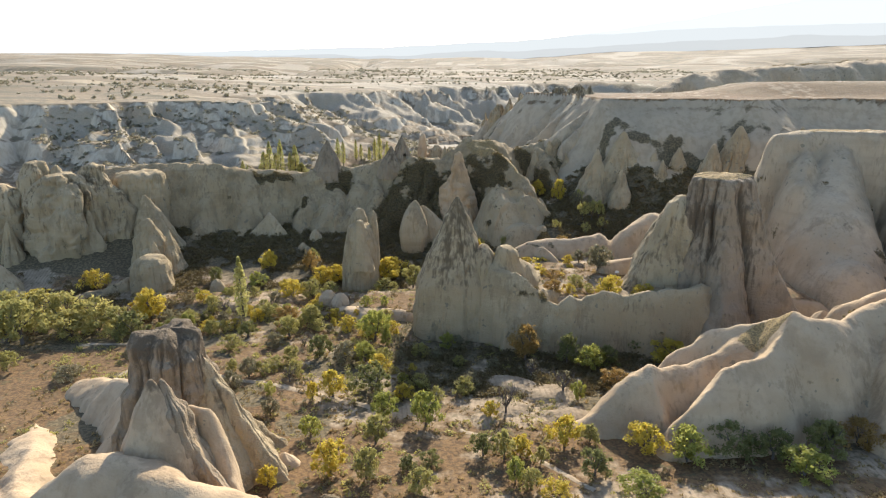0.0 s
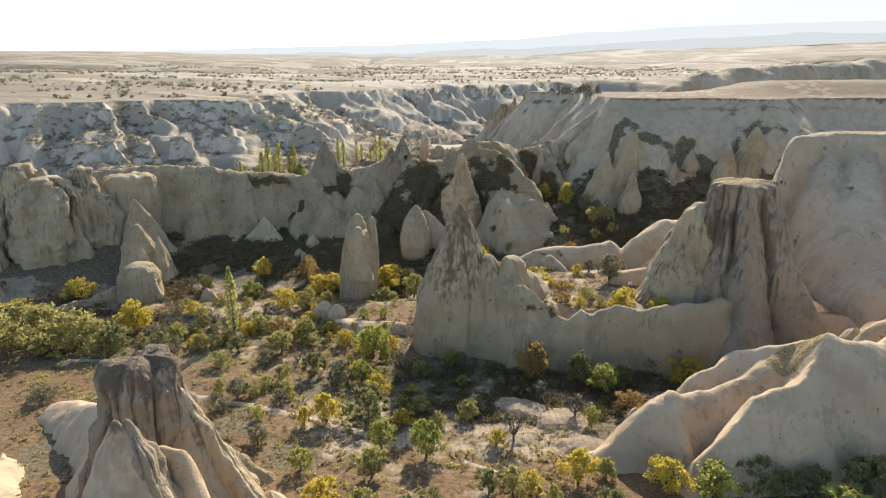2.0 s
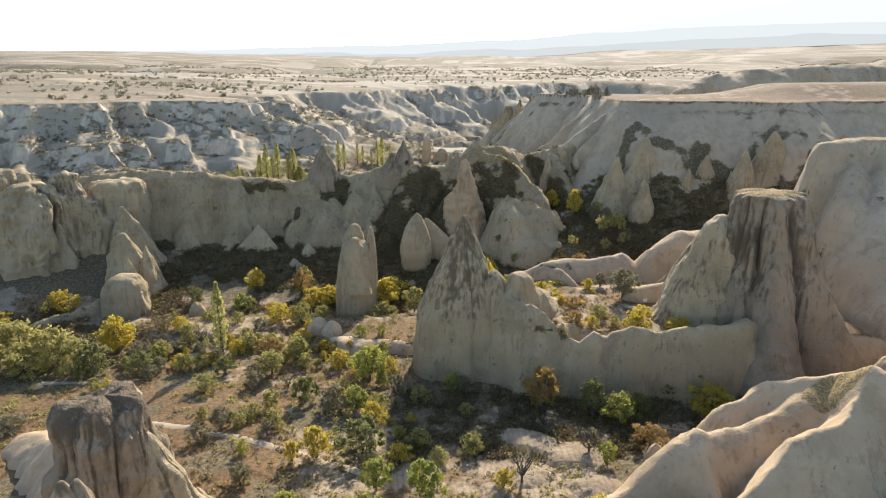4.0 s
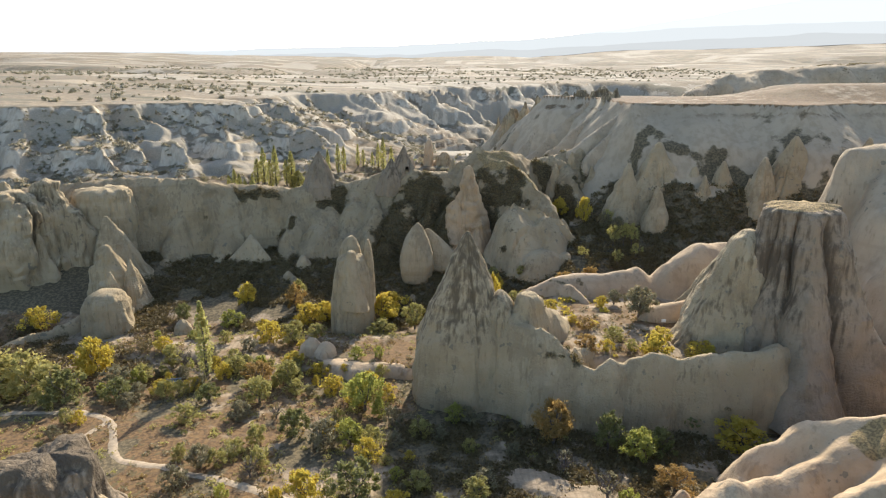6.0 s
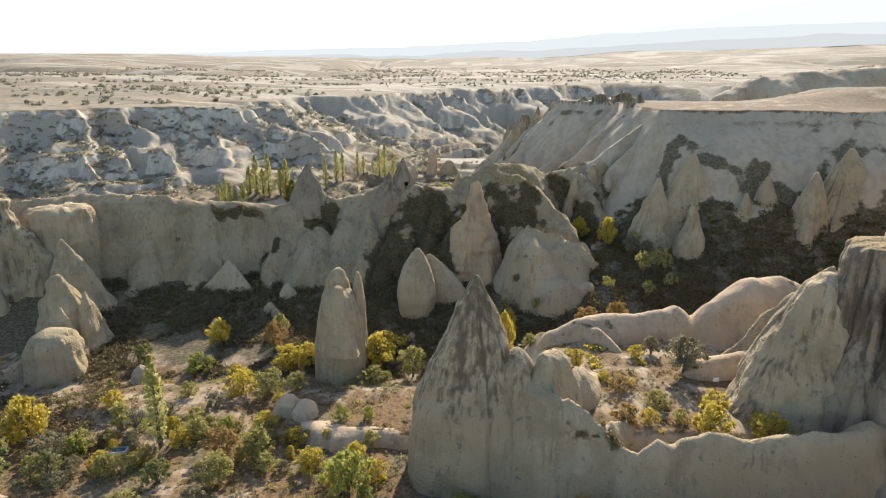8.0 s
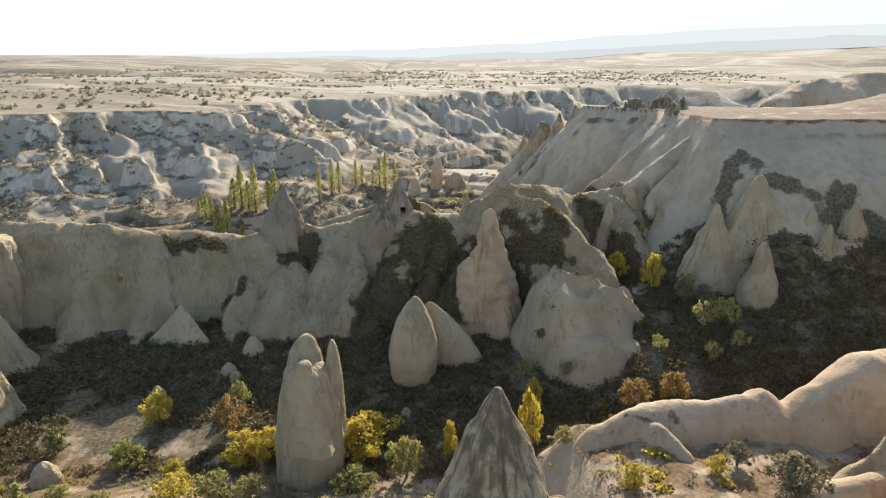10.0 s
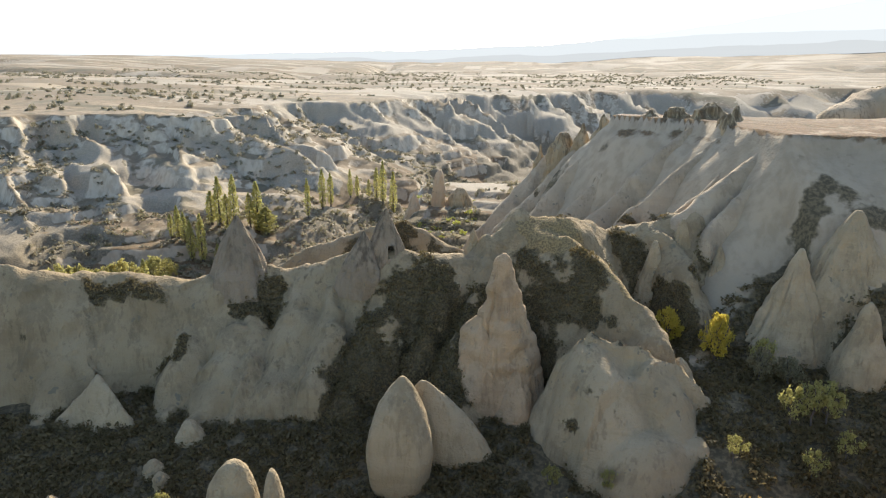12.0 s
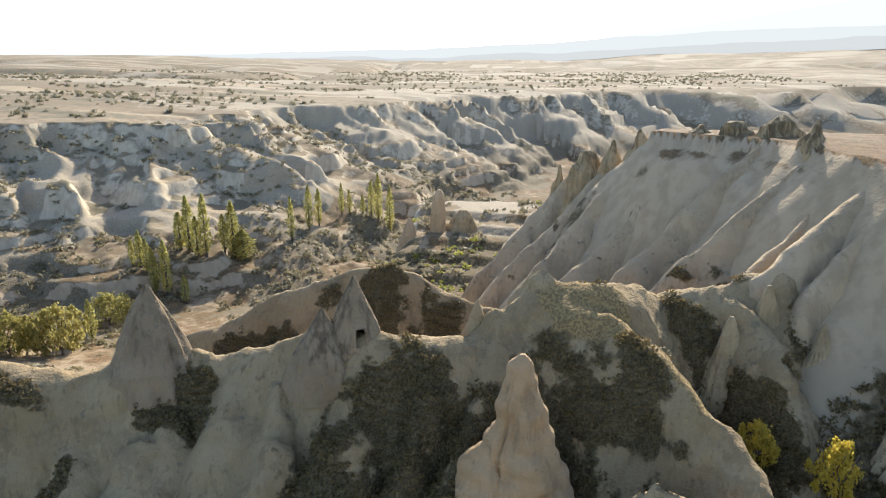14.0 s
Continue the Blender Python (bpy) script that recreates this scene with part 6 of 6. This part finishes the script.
# true scrub of the hollow, also let over shaded sand to darken it
scatter("scrub", "dense dark scrub filling the hollow, thickened to deepen its shade", "scrub", LEAF["scrub"], 10500, (-70, 90, 131, 172), lambda x, y: (fbm(x / 9, y / 9, 0, 3, 61) > -0.2 - 0.35 * step(8, 20, x)) & (blob(x, y, -47, 138, 9, 9) < 0.75) & (ground_height(x, y) < 28 + 6 * step(28, 42, x)), (0.5, 1.3), 38, 0.18, 71)
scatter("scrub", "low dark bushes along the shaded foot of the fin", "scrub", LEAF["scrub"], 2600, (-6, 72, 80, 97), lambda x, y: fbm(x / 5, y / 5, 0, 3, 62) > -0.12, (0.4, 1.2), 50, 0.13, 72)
scatter("scrub", "low olive bushes scattered over the orchard", "scrub", LEAF["olive"], 1500, (-62, 20, 56, 130), lambda x, y: fbm(x / 11, y / 11, 0, 3, 63) > 0.02, (0.3, 0.85), 26, 0.12, 73)
scatter("scrub", "low brown bushes scattered over the orchard", "scrub", LEAF["grey"], 2000, (-80, 30, 50, 132), lambda x, y: fbm(x / 11, y / 11, 0, 3, 64) > -0.05, (0.25, 0.8), 24, 0.11, 74)
scatter("dry_grass", "straw-coloured dry grass tufts", "grass", LEAF["straw"], 9000, (-85, 50, 42, 135), lambda x, y: fbm(x / 8, y / 8, 0, 3, 65) > -0.1, (0.2, 0.55), 9, 0.15, 75, tall=0.9)
scatter("scrub", "yellow shrubs on the ledge behind the fin", "scrub", LEAF["yellow"], 170, (14, 50, 100, 130), lambda x, y: (fbm(x / 5, y / 5, 0, 3, 66) > 0.05) & (ground_height(x, y) > 19.5), (0.4, 1.0), 40, 0.18, 76)
scatter("scrub", "scrub over the far canyon benches, greyed in place of haze", "scrub", LEAF["hazed_growth"], 9000, (-190, 20, 196, 420), lambda x, y: (fbm(x / 16, y / 16, 0, 3, 47) > 0.04) & (ground_height(x, y) < 41), (0.5, 1.6), 12, 0.45, 77)
scatter("far_trees", "scattered small trees on the far plateau", "trees", LEAF["hazed_growth"], 9500, (-460, 360, 290, 1100), lambda x, y: (fbm(x / 50, y / 22, 0, 3, 67) > 0.06 - 0.12 * step(420, 330, y)) & (ground_height(x, y) > 43.5), (0.5, 1.9), 14, 0.7, 78, tall=1.0)
scatter("field_edges", "dull lines of bushes along the far field edges", "bushes", LEAF["hazed_growth"], 60000, (-460, 300, 320, 1000), lambda x, y: (np.abs(fbm(x / 90 + 0.004 * y, y / 26, 0, 2, 99)) < 0.012) & (ground_height(x, y) > 44), (0.5, 1.3), 8, 0.6, 99, tall=0.9)

# extra bushes that darken this ground where the cast shade falls short
scatter("scrub", "dark bushes below the left spur, added to deepen its shade", "scrub", LEAF["scrub"], 900, (-95, -50, 112, 136), lambda x, y: fbm(x / 7, y / 7, 0, 3, 68) > -0.1, (0.5, 1.5), 44, 0.16, 79)
scatter("scrub", "bushes and reeds on the canyon floor", "scrub", LEAF["grey"], 1500, (-110, -10, 192, 345), lambda x, y: (fbm(x / 13, y / 13, 0, 3, 97) > -0.02) & (ground_height(x, y) < 17), (0.6, 1.8), 26, 0.3, 96)
scatter("scrub", "low green bushes on the garden terraces", "scrub", LEAF["green"], 260, (-22, 18, 212, 285), lambda x, y: (fbm(x / 9, y / 9, 0, 3, 98) > 0.05) & (ground_height(x, y) > 17), (0.5, 1.4), 30, 0.25, 98)


def filler(kind, seed, count, label):
    """More of the small orchard growth between the trees that stand out."""
    rng = np.random.default_rng(seed)
    rows = []
    while len(rows) < count:
        x, y = rng.uniform(-52, 10), rng.uniform(78, 128)
        clear = min(min(along(np.array([x]), np.array([y]), path)[0][0] for path in TRACKS), 9)
        if clear > 2.0 and all(math.hypot(x - r[0], y - r[1]) > 2.5 for r in rows) and not (-8 < x < 12 and y > 98) and fbm(x / 14, y / 14, 0, 3, 69) > -0.1:
            tall = rng.uniform(1.3, 3.2)
            rows.append((x, y, tall, tall * rng.uniform(0.8, 1.25)))
    plant("shrub", kind, "bush", rows, label, "orchard shrubs", seed)


filler("olive", 1101, 26, "low olive-green shrub in dry orchard grass")
filler("grey", 1102, 22, "dry greyish shrub in dry orchard grass")
filler("yellow", 1103, 14, "low yellow shrub in dry orchard grass")
filler("green", 1104, 12, "low green shrub in dry orchard grass")

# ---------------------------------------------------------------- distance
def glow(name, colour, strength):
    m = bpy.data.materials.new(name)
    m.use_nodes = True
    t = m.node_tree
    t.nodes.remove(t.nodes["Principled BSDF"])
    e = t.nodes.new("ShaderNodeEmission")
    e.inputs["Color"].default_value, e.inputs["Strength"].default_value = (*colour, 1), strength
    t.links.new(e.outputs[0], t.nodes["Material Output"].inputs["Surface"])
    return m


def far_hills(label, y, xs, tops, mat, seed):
    """A very distant skyline sheet, its haze painted as an even pale glow."""
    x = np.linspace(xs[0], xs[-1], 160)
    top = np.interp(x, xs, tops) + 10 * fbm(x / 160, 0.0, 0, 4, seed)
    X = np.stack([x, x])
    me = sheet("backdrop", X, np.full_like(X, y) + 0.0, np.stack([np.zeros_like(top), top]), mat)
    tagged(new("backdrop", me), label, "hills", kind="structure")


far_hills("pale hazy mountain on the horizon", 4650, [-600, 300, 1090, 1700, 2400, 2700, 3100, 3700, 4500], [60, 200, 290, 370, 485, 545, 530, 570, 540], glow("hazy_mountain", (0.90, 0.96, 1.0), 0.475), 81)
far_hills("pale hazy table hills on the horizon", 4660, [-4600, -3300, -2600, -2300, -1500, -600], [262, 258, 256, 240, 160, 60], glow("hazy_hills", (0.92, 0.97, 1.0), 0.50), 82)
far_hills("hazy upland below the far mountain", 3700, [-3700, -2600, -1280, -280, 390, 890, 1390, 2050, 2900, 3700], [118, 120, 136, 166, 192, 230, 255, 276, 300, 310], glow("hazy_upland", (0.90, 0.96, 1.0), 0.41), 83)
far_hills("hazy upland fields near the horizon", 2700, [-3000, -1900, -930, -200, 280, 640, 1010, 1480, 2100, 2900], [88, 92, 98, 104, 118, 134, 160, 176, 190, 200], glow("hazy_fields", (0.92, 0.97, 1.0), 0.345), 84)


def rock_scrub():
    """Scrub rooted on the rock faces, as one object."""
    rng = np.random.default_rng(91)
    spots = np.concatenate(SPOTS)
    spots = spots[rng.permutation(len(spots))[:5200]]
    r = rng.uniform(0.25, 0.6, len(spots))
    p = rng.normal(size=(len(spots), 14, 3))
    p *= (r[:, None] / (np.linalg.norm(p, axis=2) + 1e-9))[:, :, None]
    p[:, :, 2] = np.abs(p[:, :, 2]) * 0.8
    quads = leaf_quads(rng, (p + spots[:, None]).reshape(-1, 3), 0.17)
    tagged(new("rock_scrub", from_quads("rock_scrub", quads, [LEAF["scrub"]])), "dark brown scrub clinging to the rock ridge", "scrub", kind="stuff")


rock_scrub()


# ---------------------------------------------------------------- small things
def box(bm, size, at, bevel=0.0):
    made = bmesh.ops.create_cube(bm, size=1.0)["verts"]
    bmesh.ops.scale(bm, vec=size, verts=made)
    bmesh.ops.translate(bm, vec=at, verts=made)
    if bevel:
        edges = list({e for v in made for e in v.link_edges})
        bmesh.ops.bevel(bm, geom=edges, offset=bevel, segments=2, affect="EDGES")


def block_part(name, parent, mat, boxes, label="", bevel=0.02):
    bm = bmesh.new()
    for size, at in boxes:
        box(bm, size, at, bevel)
    me = bpy.data.meshes.new(name)
    bm.to_mesh(me)
    bm.free()
    me.materials.append(mat)
    return part(name, me, parent, label)


def plain(name, colour, rough=0.6, metal=0.0):
    m, t, bsdf = material(name, rough)
    t.links.new(mix(t, grain(t, 0.4, 4.0), colour, tuple(0.75 * c for c in colour)), bsdf.inputs["Base Color"])
    bsdf.inputs["Metallic"].default_value = metal
    return m


# a shallow trough by the poplar, and a white notice on the ledge
trough = tagged(new("water_trough"), "pale blue-grey concrete water trough beside the poplar", "trough")
trough.location = (-42.5, 109.2, on_ground(-42.5, 109.2))
trough.rotation_euler = (0, 0, radians(12))
CONCRETE = plain("pale_concrete", (0.42, 0.45, 0.47))
block_part("basin", trough, CONCRETE, [((2.8, 0.16, 0.7), (0, -0.62, 0.25)), ((2.8, 0.16, 0.7), (0, 0.62, 0.25)), ((0.16, 1.1, 0.7), (-1.32, 0, 0.25)), ((0.16, 1.1, 0.7), (1.32, 0, 0.25)), ((2.5, 1.1, 0.2), (0, 0, 0.0))])
block_part("water", trough, plain("still_water", (0.10, 0.14, 0.16), 0.08), [((2.5, 1.1, 0.02), (0, 0, 0.42))], "dark still water", 0.0)
notice = tagged(new("notice_board"), "small white notice board on a post by the shrubs", "sign")
notice.location = (32.6, 112.6, on_ground(32.6, 112.6))
block_part("post", notice, BARK, [((0.1, 0.1, 1.1), (0, 0, 0.5))])
block_part("board", notice, plain("white_board", (0.75, 0.75, 0.72)), [((0.7, 0.06, 0.5), (0, -0.07, 1.1))], "white board")

# thin young trees in the shaded hollow
plant("tree", "olive", "sparse", [(35.3, 162.1, 5, 3.1), (34.7, 153.2, 5.5, 3.4), (37.0, 153.2, 6, 3.7), (38.7, 153.5, 6, 3.7), (13.9, 155.4, 4.5, 2.8), (9.0, 149.6, 3.5, 2.2), (34.2, 147.0, 4, 2.5), (38.5, 149.0, 4, 2.5), (27.3, 148.8, 3.5, 2.2), (14.7, 148.1, 3.5, 2.2)], "thin young tree in the shaded scrub hollow", "hollow trees", 1301)
